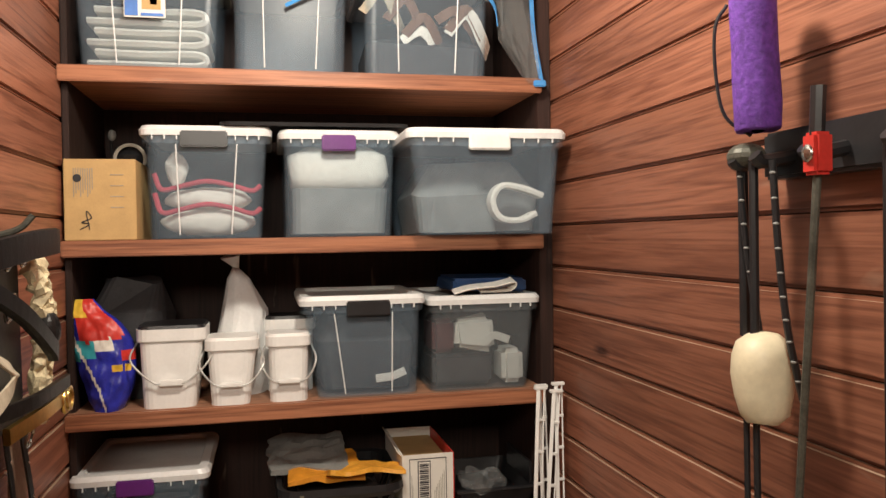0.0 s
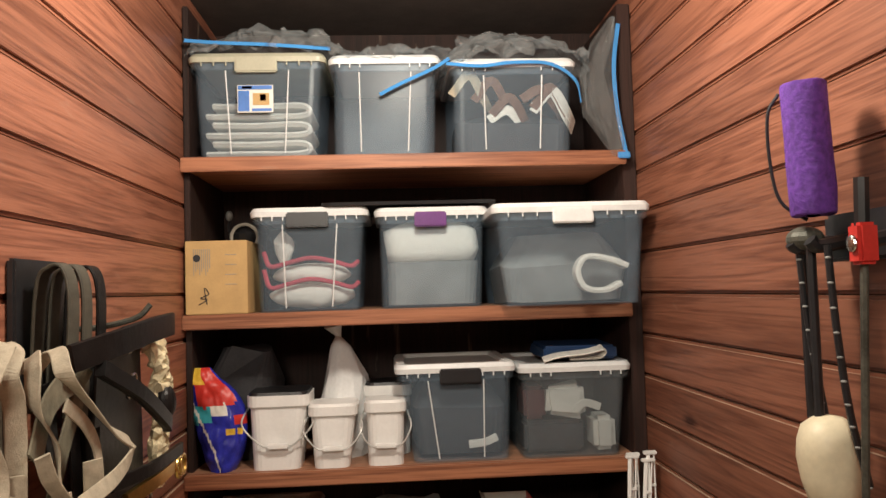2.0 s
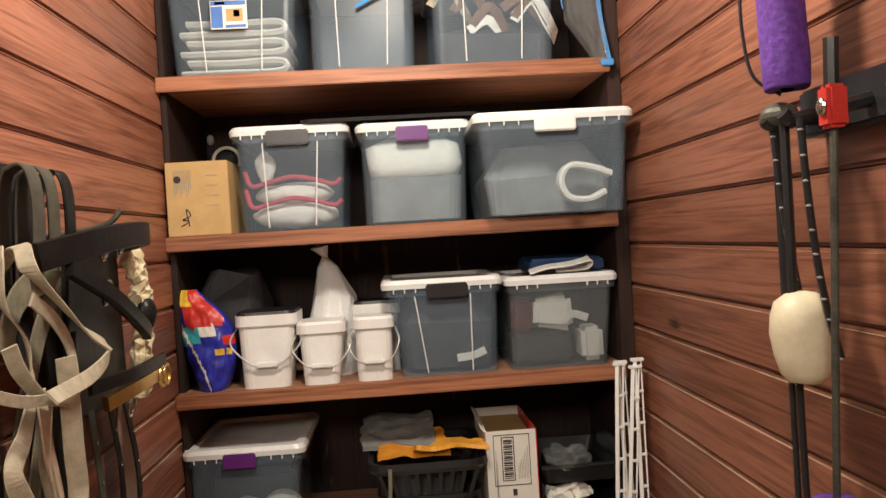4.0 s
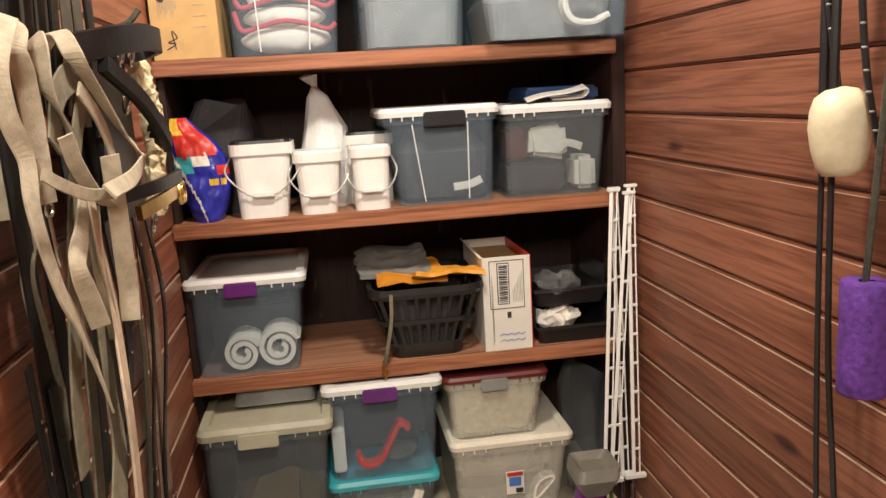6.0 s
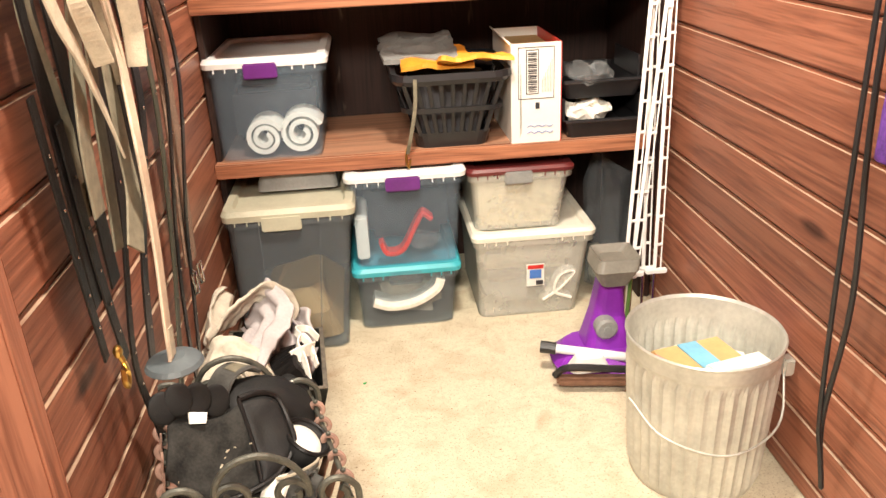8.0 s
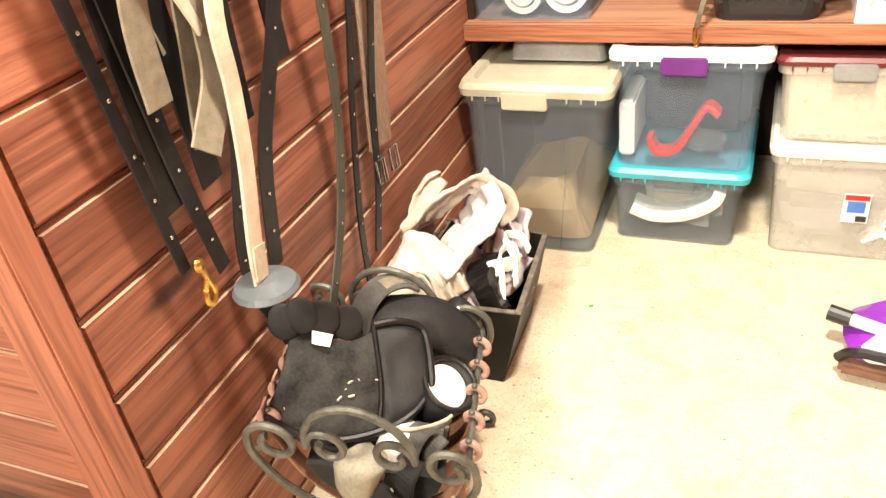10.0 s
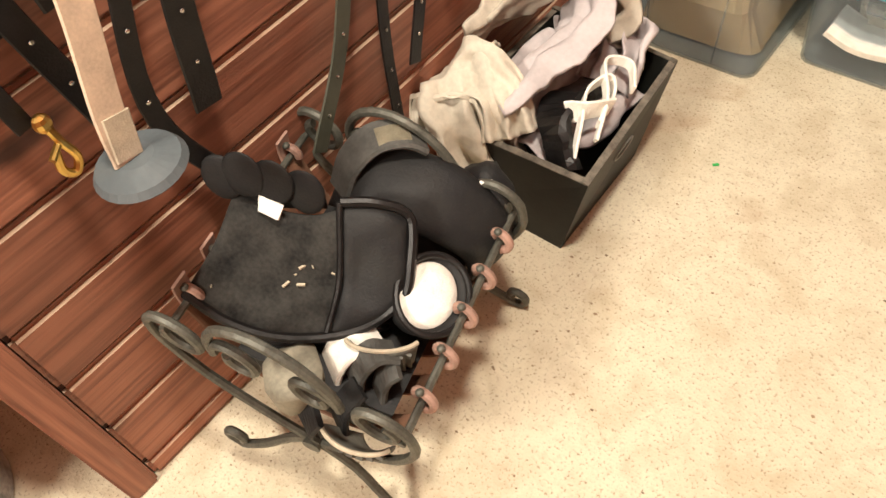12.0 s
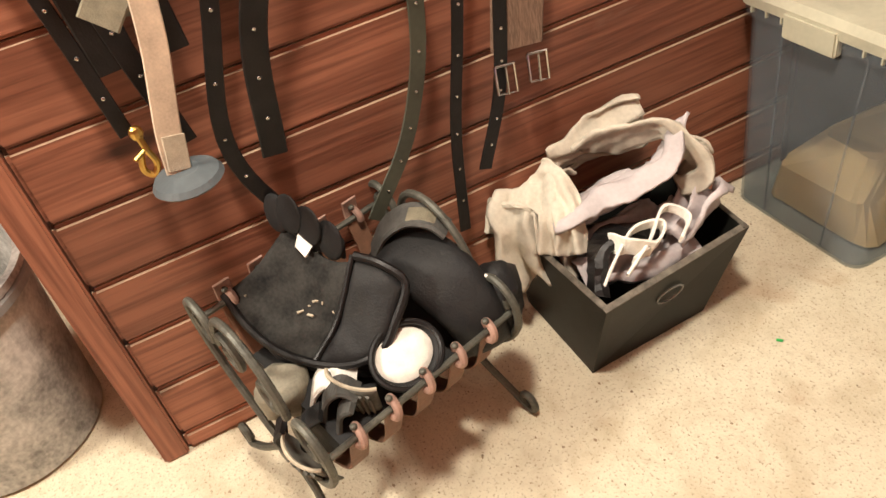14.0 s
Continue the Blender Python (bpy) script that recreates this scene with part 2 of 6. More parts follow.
def part(name, bm, material, parent=None, label="", smooth=False):
    """One mesh object from a bmesh in world coordinates, under a thing or a part."""
    bmesh.ops.recalc_face_normals(bm, faces=bm.faces)
    me = bpy.data.meshes.new(name)
    bm.to_mesh(me)
    bm.free()
    me.materials.append(material)
    if smooth:
        for p in me.polygons:
            p.use_smooth = True
    ob = new(name, me)
    if parent:
        ob.parent = parent
        if parent.type == "EMPTY":
            ob.matrix_parent_inverse = Matrix.Translation(-Vector(parent.location))
    if label:
        ob["label"] = label
    return ob


def box(x0, x1, y0, y1, z0, z1, bevel=0.0, bm=None, turn=None):
    made = bmesh.new()
    bmesh.ops.create_cube(made, size=1)
    m = Matrix.LocRotScale(((x0 + x1) / 2, (y0 + y1) / 2, (z0 + z1) / 2), None, (x1 - x0, y1 - y0, z1 - z0))
    bmesh.ops.transform(made, matrix=m, verts=made.verts)
    if bevel:
        bmesh.ops.bevel(made, geom=made.edges[:], offset=bevel, segments=2, affect="EDGES", clamp_overlap=True)
    if turn:
        c = Vector(((x0 + x1) / 2, (y0 + y1) / 2, (z0 + z1) / 2))
        bmesh.ops.transform(made, matrix=Matrix.Translation(c) @ turn @ Matrix.Translation(-c), verts=made.verts)
    return made


def rect(x0, x1, y0, y1, z, r=0.03, n=4):
    """A ring with rounded corners."""
    pts = []
    for cx, cy, a in ((x1 - r, y1 - r, 0), (x0 + r, y1 - r, 90), (x0 + r, y0 + r, 180), (x1 - r, y0 + r, 270)):
        for k in range(n + 1):
            q = radians(a + 90 * k / n)
            pts.append((cx + r * math.cos(q), cy + r * math.sin(q), z))
    return pts


def circle(cx, cy, r, z, n=40):
    return [(cx + r * math.cos(2 * math.pi * k / n), cy + r * math.sin(2 * math.pi * k / n), z) for k in range(n)]


def loft(rings, cap0=True, cap1=True, bm=None):
    bm = bm or bmesh.new()
    rows = [[bm.verts.new(p) for p in ring] for ring in rings]
    n = len(rows[0])
    for a, b in zip(rows, rows[1:]):
        for k in range(n):
            bm.faces.new((a[k], a[(k + 1) % n], b[(k + 1) % n], b[k]))
    if cap0:
        bm.faces.new(rows[0])
    if cap1:
        bm.faces.new(rows[-1])
    return bm


def curve_points(pts, steps=6):
    """A smooth line through points."""
    p = [Vector(q) for q in pts]
    if len(p) < 3:
        return p
    p = [p[0] * 2 - p[1]] + p + [p[-1] * 2 - p[-2]]
    out = []
    for a, b, c, d in zip(p, p[1:], p[2:], p[3:]):
        for k in range(steps):
            t = k / steps
            out.append(0.5 * (2 * b + (c - a) * t + (2 * a - 5 * b + 4 * c - d) * t * t + (3 * b - a - 3 * c + d) * t ** 3))
    return out + [p[-2]]


def tube(pts, r, n=8, steps=6, bm=None, smooth=True, end=None):
    line = curve_points(pts, steps) if smooth else [Vector(q) for q in pts]
    rings, up = [], Vector((0.31, 0.17, 0.93))
    for i, p in enumerate(line):
        d = (line[min(i + 1, len(line) - 1)] - line[max(i - 1, 0)]).normalized()
        a = up - d * up.dot(d)
        a = a.normalized() if a.length > 1e-4 else d.orthogonal().normalized()
        b = d.cross(a)
        up = a
        rr = r if end is None else r + (end - r) * i / (len(line) - 1)
        rings.append([p + rr * (a * math.cos(2 * math.pi * k / n) + b * math.sin(2 * math.pi * k / n)) for k in range(n)])
    return loft(rings, bm=bm)


def strap(pts, w, t, across, steps=6, bm=None, twist=0.0):
    """A flat band through points; across: the way of its width; twist: degrees turned along its length."""
    line = curve_points(pts, steps)
    rings = []
    for i, p in enumerate(line):
        d = (line[min(i + 1, len(line) - 1)] - line[max(i - 1, 0)]).normalized()
        a = Vector(across)
        a = Matrix.Rotation(radians(twist * i / (len(line) - 1)), 3, d) @ a
        a = a - d * a.dot(d)
        a = a.normalized() if a.length > 1e-4 else d.orthogonal().normalized()
        b = d.cross(a)
        a, b = a * w / 2, b * t / 2
        rings.append([p + a * 0.9 + b, p + a, p + a * 0.9 - b, p - a * 0.9 - b, p - a, p - a * 0.9 + b])
    return loft(rings, bm=bm)


def spiral(c, r, turns, u, v, start=0.0, n=26):
    """Points of a scroll that winds inwards, in the plane of u and v."""
    c, u, v = Vector(c), Vector(u), Vector(v)
    out = []
    for k in range(n):
        f = k / (n - 1)
        q, rr = start + turns * 2 * math.pi * f, r * (1 - 0.75 * f)
        out.append(c + u * rr * math.cos(q) + v * rr * math.sin(q))
    return out


def crumple(bm, amount, size, seed=0.0):
    for v in bm.verts:
        q = v.co / size + Vector((seed, seed * 1.7, seed * 0.3))
        v.co += amount * Vector((noise.noise(q), noise.noise(q + Vector((9, 0, 0))), noise.noise(q + Vector((0, 9, 0)))))
    return bm


def sphere(c, sx, sy, sz, seg=20):
    bm = bmesh.new()
    bmesh.ops.create_uvsphere(bm, u_segments=seg, v_segments=seg // 2 + 2, radius=1)
    bmesh.ops.transform(bm, matrix=Matrix.LocRotScale(c, None, (sx, sy, sz)), verts=bm.verts)
    return bm


# ---- structure ----
def board_wall(name, cells, place, material, backing):
    """A wall of boards; cells: (z0, z1) of each board; place: makes a board's bmesh from them."""
    wall = part(name, backing, GAP)
    tagged(wall, "wall of horizontal red-brown stained wooden boards", "wall", kind="structure")
    for z0, z1 in cells:
        part("plank", place(z0, z1), material, wall)
    return wall


floor = part("floor", box(-2.2, 0.9, -1.5, 3.3, -0.1, 0), GRIT)
tagged(floor, "dusty beige concrete floor with grit and stains", "floor", kind="structure")
ceiling = part("ceiling", box(-2.2, 0.9, -1.5, 3.3, 2.62, 2.7), CEILM)
tagged(ceiling, "dark painted ceiling above the shelves", "ceiling", kind="structure")
R_Z = [1.607 + 0.129 * k for k in range(-13, 9)]
R_CELLS = [(a + 0.0015, b - 0.0015) for a, b in zip([0.0] + [z for z in R_Z if z > 0.03], [z for z in R_Z if 0.03 < z < 2.62] + [2.62])]
L_Z = [0.0, 0.045, 0.173, 0.295, 0.42, 0.548, 0.68] + [0.68 + 0.1376 * k for k in range(1, 14)] + [2.62]
L_CELLS = [(a + 0.0015, b - 0.0015) for a, b in zip(L_Z, L_Z[1:])]
XL, XR, YT = -0.735, 0.70, 1.14
board_wall("wall_right", R_CELLS, lambda a, b: box(XR, XR + 0.02, -1.5, 3.3, a, b, 0.007), WOOD_Y, box(XR + 0.012, XR + 0.1, -1.5, 3.3, 0, 2.62))
board_wall("wall_left", L_CELLS, lambda a, b: box(XL - 0.02, XL, YT + 0.05, 3.2, a, b, 0.007), WOOD_Y, box(XL - 0.06, XL - 0.012, YT + 0.05, 3.2, 0, 2.62))
board_wall("wall_return", L_CELLS, lambda a, b: box(-2.2, XL - 0.05, YT + 0.03, YT + 0.05, a - 0.05, b - 0.05, 0.004), WOOD_X, box(-2.2, XL - 0.06, YT + 0.042, YT + 0.12, 0, 2.62))
trim = part("trim", box(XL - 0.065, XL + 0.006, YT, YT + 0.048, 0, 2.62, 0.004), WOOD_Z)
tagged(trim, "upright red-brown corner board closing the plank wall", "trim", kind="structure")
back = part("wall_back", box(-0.8, 0.8, 3.14, 3.2, 0, 2.62), SHADEW)
tagged(back, "boarded wall behind the shelves, shade put into its colour", "wall", kind="structure")
for nm, bx in (("wall_behind", (-2.2, 0.9, -1.6, -1.5)), ("wall_far_left", (-2.3, -2.2, -1.6, 1.3))):
    tagged(part(nm, box(bx[0], bx[1], bx[2], bx[3], 0, 2.62), WOOD_X), "plain stained wooden wall closing the room", "wall", kind="structure")
# uprights share the back wall's wood, coloured dark for the shade there
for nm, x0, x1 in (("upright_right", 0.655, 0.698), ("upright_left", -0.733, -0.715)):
    tagged(part(nm, box(x0, x1, 2.63, 3.12, 0, 2.55, 0.003), SHADEW), "upright board carrying the shelf ends, shade put into its colour", "upright", kind="structure")
S4, S3, S2, S1 = 2.065, 1.582, 1.102, 0.608
for z, bow in ((S4, 0), (S3, 0), (S2, 0), (S1, 0)):
    sh = thing("shelf", (-0.04, 2.86, z - 0.046), "thick red-brown stained wooden shelf board between plank walls", "shelf", "storage shelves")
    part("board", box(XL + 0.001, 0.654, 2.605, 3.13, z - 0.04, z, 0.003), SHELFW, sh)
    part("front_edge", box(XL + 0.001, 0.655, 2.588, 2.605, z - 0.046, z - 0.001, 0.003), SHELFW, sh)


# ---- storage bins ----
def storage_bin(label, lid_x, base_x, y, depth, z0, h, body, lid, latch=None, latch_w=0.10, lid_h=0.028, ribs=True, lid_ends=None):
    """A tapered see-through tub with a rim, a lid, ribs and a front latch. y: its front."""
    (l0, l1), (b0, b1) = lid_x, base_x
    cx = (b0 + b1) / 2
    t = thing("storage_bin", ((l0 + l1) / 2, y + depth / 2, z0), label, "storage bin", "plastic storage bins")
    top = z0 + h - lid_h
    i = 0.004
    rings = [rect(b0, b1, y + 0.02, y + depth - 0.02, z0, 0.03), rect(l0 + 0.014, l1 - 0.014, y + 0.012, y + depth - 0.012, top, 0.03),
             rect(l0 + 0.014 + i, l1 - 0.014 - i, y + 0.012 + i, y + depth - 0.012 - i, top, 0.03), rect(b0 + i, b1 - i, y + 0.02 + i, y + depth - 0.02 - i, z0 + 0.004, 0.03)]
    tub = part("body", loft(rings), body, t)
    part("rim", loft([rect(l0 + 0.005, l1 - 0.005, y + 0.004, y + depth - 0.004, top - 0.022, 0.03), rect(l0 + 0.004, l1 - 0.004, y + 0.003, y + depth - 0.003, top - 0.001, 0.03),
                      rect(l0 + 0.02, l1 - 0.02, y + 0.018, y + depth - 0.018, top - 0.001, 0.03), rect(l0 + 0.02, l1 - 0.02, y + 0.018, y + depth - 0.018, top - 0.022, 0.03)], False, False), body, tub)
    lid_ob = part("lid", loft([rect(l0, l1, y, y + depth, top, 0.028), rect(l0 - 0.002, l1 + 0.002, y - 0.002, y + depth + 0.002, top + lid_h * 0.55, 0.03),
                               rect(l0 + 0.006, l1 - 0.006, y + 0.006, y + depth - 0.006, top + lid_h, 0.03), rect(l0 + 0.03, l1 - 0.03, y + 0.03, y + depth - 0.03, top + lid_h, 0.03),
                               rect(l0 + 0.036, l1 - 0.036, y + 0.036, y + depth - 0.036, top + lid_h * 0.6, 0.03)]), lid, t)
    if ribs:
        for f in (0.27, 0.73):
            xb, xt = b0 + (b1 - b0) * f, l0 + (l1 - l0) * f
            part("rib", tube([(xb, y + 0.0195, z0 + 0.012), (xt, y + 0.0115, top - 0.024)], 0.0022, 6, smooth=False), FROST if body is CLEAR else body, tub)
    for f in (0.1, 0.19, 0.28, 0.72, 0.81, 0.9):
        x = l0 + (l1 - l0) * f
        part("lid_tab", box(x - 0.0016, x + 0.0016, y - 0.001, y + 0.006, top - 0.012, top + 0.002), lid if lid is not BLACKP else body, lid_ob)
    if latch:
        part("latch", box(cx - latch_w / 2, cx + latch_w / 2, y - 0.006, y + 0.014, top - 0.034, top + lid_h * 0.45, 0.004), latch, t, "coloured snap latch")
    return t


def roll(c, r, y0, y1, material, t, turns=2.1):
    """A rolled bandage, seen end on."""
    pts = spiral((c[0], 0, c[1]), r, turns, (1, 0, 0), (0, 0, 1), 0.4, 40)
    bm = bmesh.new()
    w = 0.015
    front, rear = [], []
    for p in pts:
        d = (p - Vector((c[0], 0, c[1]))).normalized() * w / 2
        front.append([(p.x + d.x, y0, p.z + d.z), (p.x + d.x, y1, p.z + d.z), (p.x - d.x, y1, p.z - d.z), (p.x - d.x, y0, p.z - d.z)])
    return part("roll", loft(front, bm=bm), material, t)


def folded(x0, x1, y0, y1, z, layers, material, t, lift=0.05, bow=0.0):
    """Folded thick cloth: flat layers joined by round folds."""
    for k in range(layers):
        zz = z + k * lift
        pts = [(x0, y0, zz), (x0 * 0.6 + x1 * 0.4, y0, zz + bow), (x1 - 0.03, y0, zz + bow * 0.4), (x1, y0, zz + lift * 0.28), (x1 - 0.03, y0, zz + lift * 0.56), (x0 * 0.5 + x1 * 0.5, y0, zz + lift * 0.5 + bow), (x0 + 0.02, y0, zz + lift * 0.55)]
        pts = [(a, (y0 + y1) / 2, c) for a, b, c in pts]
        part("fold", strap(pts, y1 - y0, lift * 0.3, (0, 1, 0)), material, t)


D = 0.46
# top shelf
u1 = storage_bin("clear tub with olive lid and sticker holding folded white cloth", (-0.712, -0.288), (-0.682, -0.321), 2.6, D, S4, 0.325, CLEAR, SAGE, SAGE, 0.13)
c = thing("folded_blanket", (-0.5, 2.75, S4 + 0.008), "thick white folded blanket inside a clear tub", "blanket")
folded(-0.665, -0.345, 2.635, 2.9, S4 + 0.016, 3, FLEECE, c, 0.06)
st = thing("sticker", (-0.505, 2.60, 2.2), "pale blue printed product sticker on a tub", "sticker")
part("paper", box(-0.56, -0.45, 2.600, 2.604, 2.202, 2.288), PAPER, st)
for a, b, e, f, m in ((-0.557, -0.453, 2.274, 2.286, BLUEP), (-0.545, -0.515, 2.276, 2.284, REDP), (-0.557, -0.523, 2.206, 2.27, BLUEP), (-0.512, -0.462, 2.225, 2.262, KRAFT), (-0.49, -0.472, 2.238, 2.258, REDP), (-0.515, -0.455, 2.206, 2.214, BLUEP)):
    part("print", box(a, b, 2.5975, 2.6005, e, f), m, st)
u2 = storage_bin("clear tub with frosted lid under a plastic bag", (-0.279, 0.075), (-0.268, 0.052), 2.6, D, S4, 0.315, CLEAR, FROST)
u3 = storage_bin("clear tub of halters and pale straps under film", (0.101, 0.508), (0.111, 0.488), 2.6, D, S4, 0.30, CLEAR, FROST)
c = thing("strap_pile", (0.3, 2.75, S4 + 0.008), "tangled pale and brown straps inside a clear tub", "straps")
for k in range(9):
    x, z = random.uniform(0.15, 0.44), S4 + random.uniform(0.10, 0.2)
    part("strap", strap([(x - 0.06, 2.64, z), (x, 2.635, z + random.uniform(0, 0.07)), (x + 0.05, 2.65, z - 0.02), (x + 0.08, 2.7, z - 0.05)], 0.035, 0.005, (0.3, 0.2, 1)), random.choice((BEIGE, FLEECE, BROWNL, TAN)), c)
part("pile", crumple(loft([rect(0.13, 0.47, 2.635, 3.0, S4 + 0.01, 0.04), rect(0.125, 0.475, 2.63, 3.0, S4 + 0.1, 0.04), rect(0.2, 0.42, 2.7, 2.95, S4 + 0.14, 0.04)]), 0.015, 0.05), DARKCLOTH, c)


def film_bag(x0, x1, y0, y1, z0, z1, zip_pts, label, seed):
    t = thing("plastic_bag", ((x0 + x1) / 2, (y0 + y1) / 2, z0), label, "plastic bag", "clear zip bags")
    bm = bmesh.new()
    bmesh.ops.create_grid(bm, x_segments=34, y_segments=26, size=0.5)
    for v in bm.verts:
        fx, fy = v.co.x + 0.5, v.co.y + 0.5
        v.co = Vector((x0 + (x1 - x0) * fx, y0 + (y1 - y0) * fy, z0 + (z1 - z0) * (math.sin(math.pi * fx) ** 0.5) * min(1, 4 * fy * (1 - fy) + 0.15)))
    crumple(bm, 0.035, 0.06, seed)
    crumple(bm, 0.016, 0.025, seed + 3)
    film = part("film", bm, FILM, t)
    sol = film.modifiers.new("thickness", "SOLIDIFY")
    sol.thickness = 0.0015
    if zip_pts:
        part("zip_strip", strap(zip_pts, 0.012, 0.003, (0, 0.2, 1)), ZIP, t, "blue zip strip")
    return t


film_bag(-0.715, -0.22, 2.58, 3.0, 2.385, 2.50, [(-0.715, 2.585, 2.425), (-0.6, 2.58, 2.415), (-0.45, 2.58, 2.408), (-0.27, 2.585, 2.395)], "crinkled clear zip bag lying on a tub", 1)
film_bag(-0.22, 0.1, 2.57, 2.95, 2.375, 2.43, [(-0.12, 2.588, 2.25), (-0.05, 2.586, 2.285), (0.05, 2.584, 2.33), (0.1, 2.58, 2.36)], "crinkled clear bag draped over a tub", 2)
film_bag(0.07, 0.56, 2.57, 2.95, 2.355, 2.47, [(0.09, 2.585, 2.345), (0.2, 2.58, 2.335), (0.3, 2.58, 2.345), (0.42, 2.583, 2.34), (0.5, 2.59, 2.29), (0.52, 2.6, 2.22)], "clear bag with wavy blue strip over a tub", 3)
hb = thing("hanging_bag", (0.6, 2.6, S4), "clear film bag bunched at the shelf end", "plastic bag", "clear zip bags")
fb = part("film", crumple(loft([circle(0.63, 2.59, 0.012, 2.03, 14), circle(0.61, 2.595, 0.035, 2.09, 14), circle(0.585, 2.61, 0.05, 2.2, 14), circle(0.58, 2.62, 0.055, 2.3, 14), circle(0.61, 2.64, 0.05, 2.42, 14), circle(0.63, 2.65, 0.02, 2.5, 14)]), 0.04, 0.05, 4), FILM, hb)
part("zip_strip", strap([(0.655, 2.59, 2.05), (0.635, 2.6, 2.2), (0.63, 2.6, 2.34), (0.655, 2.62, 2.48)], 0.014, 0.003, (1, 0, 0)), ZIP, hb)
part("zip_end", box(0.625, 0.665, 2.575, 2.583, 2.035, 2.055, 0.003), ZIP, hb)

# third shelf
kb = thing("cardboard_box", (-0.64, 2.75, S3), "small closed kraft cardboard box with printed notes", "box")
part("carton", box(-0.725, -0.538, 2.6, 2.9, S3, S3 + 0.225, 0.002), KRAFT, kb)
part("hand_hole", loft([[(x, y, z) for x, _, z in [(-0.69 + 0.011 * math.cos(q), 0, S3 + 0.172 + 0.011 * math.sin(q)) for q in [k * math.pi / 8 for k in range(16)]]] for y in (2.598, 2.6015)]), INK, kb)
for k in range(9):
    part("print_line", box(-0.700 + 0.006 * k, -0.698 + 0.006 * k, 2.5985, 2.6005, S3 + 0.12 + 0.01 * (k % 3), S3 + 0.2), GREYINK, kb)
for k in range(4):
    part("print_line", box(-0.605, -0.57, 2.5985, 2.6005, S3 + 0.09 + 0.03 * k, S3 + 0.092 + 0.03 * k), GREYINK, kb)
part("scribble", tube([(-0.685, 2.5985, S3 + 0.03), (-0.66, 2.5985, S3 + 0.045), (-0.68, 2.5985, S3 + 0.05), (-0.655, 2.5985, S3 + 0.062), (-0.668, 2.5985, S3 + 0.08), (-0.66, 2.5985, S3 + 0.03)], 0.0015, 5), INK, kb)
storage_bin("clear tub with black latch holding a red-trimmed quilted pad", (-0.53, -0.165), (-0.508, -0.199), 2.6, D, S3, 0.322, CLEAR, FROST, BLACKP, 0.13)
pd = thing("saddle_pad", (-0.35, 2.75, S3 + 0.008), "white quilted saddle pad with red trim in a tub", "saddle pad")
for z, w, h in ((0.05, 0.135, 0.042), (0.115, 0.125, 0.036)):
    part("quilted_layer", crumple(sphere((-0.348, 2.69, S3 + z), w, 0.05, h, 24), 0.006, 0.03, z), FLEECE, pd, smooth=True)
for z, e in ((0.082, 0.05), (0.148, 0.04)):
    part("piping", tube([(-0.495, 2.645, S3 + z + e), (-0.475, 2.64, S3 + z - 0.005), (-0.42, 2.636, S3 + z + 0.004), (-0.35, 2.634, S3 + z + 0.018), (-0.28, 2.636, S3 + z + 0.006), (-0.225, 2.64, S3 + z - 0.01), (-0.20, 2.645, S3 + z + 0.006)], 0.0075), PINK, pd, "red piping")
part("rolled_edge", crumple(sphere((-0.44, 2.70, S3 + 0.205), 0.035, 0.03, 0.05, 18), 0.012, 0.04), FLEECE, pd, smooth=True)
storage_bin("clear tub with purple latch packed with white bedding", (-0.147, 0.211), (-0.131, 0.186), 2.6, D, S3, 0.315, CLEAR, FROST, PURPLE, 0.1, ribs=False)
pl = thing("white_bedding", (0.03, 2.8, S3 + 0.008), "bulky white quilt pressed inside a clear tub", "bedding")
part("quilt", crumple(loft([rect(-0.11, 0.17, 2.635, 3.0, S3 + 0.15, 0.05), rect(-0.115, 0.185, 2.63, 3.0, S3 + 0.18, 0.05), rect(-0.115, 0.185, 2.63, 3.0, S3 + 0.25, 0.05), rect(-0.06, 0.13, 2.7, 2.95, S3 + 0.28, 0.05)]), 0.012, 0.09), FLEECE, pl, smooth=True)
part("under_layer", loft([rect(-0.11, 0.17, 2.64, 3.0, S3 + 0.01, 0.04), rect(-0.11, 0.18, 2.635, 3.0, S3 + 0.145, 0.04)]), GREYP, pl)
fl = thing("spare_lid", (-0.03, 2.8, S3 + 0.325), "flat black plastic lid laid across two tubs", "lid")
part("panel", loft([rect(-0.31, 0.235, 2.59, 3.0, S3 + 0.323, 0.03), rect(-0.312, 0.237, 2.588, 3.0, S3 + 0.333, 0.03), rect(-0.29, 0.22, 2.62, 2.98, S3 + 0.333, 0.03), rect(-0.28, 0.21, 2.63, 2.97, S3 + 0.328, 0.03)]), BLACKP, fl)
storage_bin("wide frosted tub with white lid overhanging the shelf edge", (0.197, 0.668), (0.236, 0.632), 2.41, 0.55, S3, 0.30, CLEAR, FROST, FROST, 0.12, ribs=False)
wr = thing("coiled_wrap", (0.45, 2.5, S3 + 0.008), "pale coiled wrap and grey cloths inside a tub", "wrap")
part("coil", strap([(0.58, 2.46, S3 + 0.06), (0.53, 2.46, S3 + 0.04), (0.47, 2.46, S3 + 0.05), (0.45, 2.46, S3 + 0.1), (0.48, 2.46, S3 + 0.14), (0.55, 2.46, S3 + 0.13), (0.6, 2.46, S3 + 0.11)], 0.05, 0.016, (0, 1, 0)), FLEECE, wr)
part("cloths", crumple(loft([rect(0.25, 0.62, 2.56, 2.9, S3 + 0.01, 0.05), rect(0.24, 0.63, 2.55, 2.9, S3 + 0.12, 0.05), rect(0.3, 0.58, 2.6, 2.85, S3 + 0.22, 0.05)]), 0.02, 0.09), GREYP, wr)

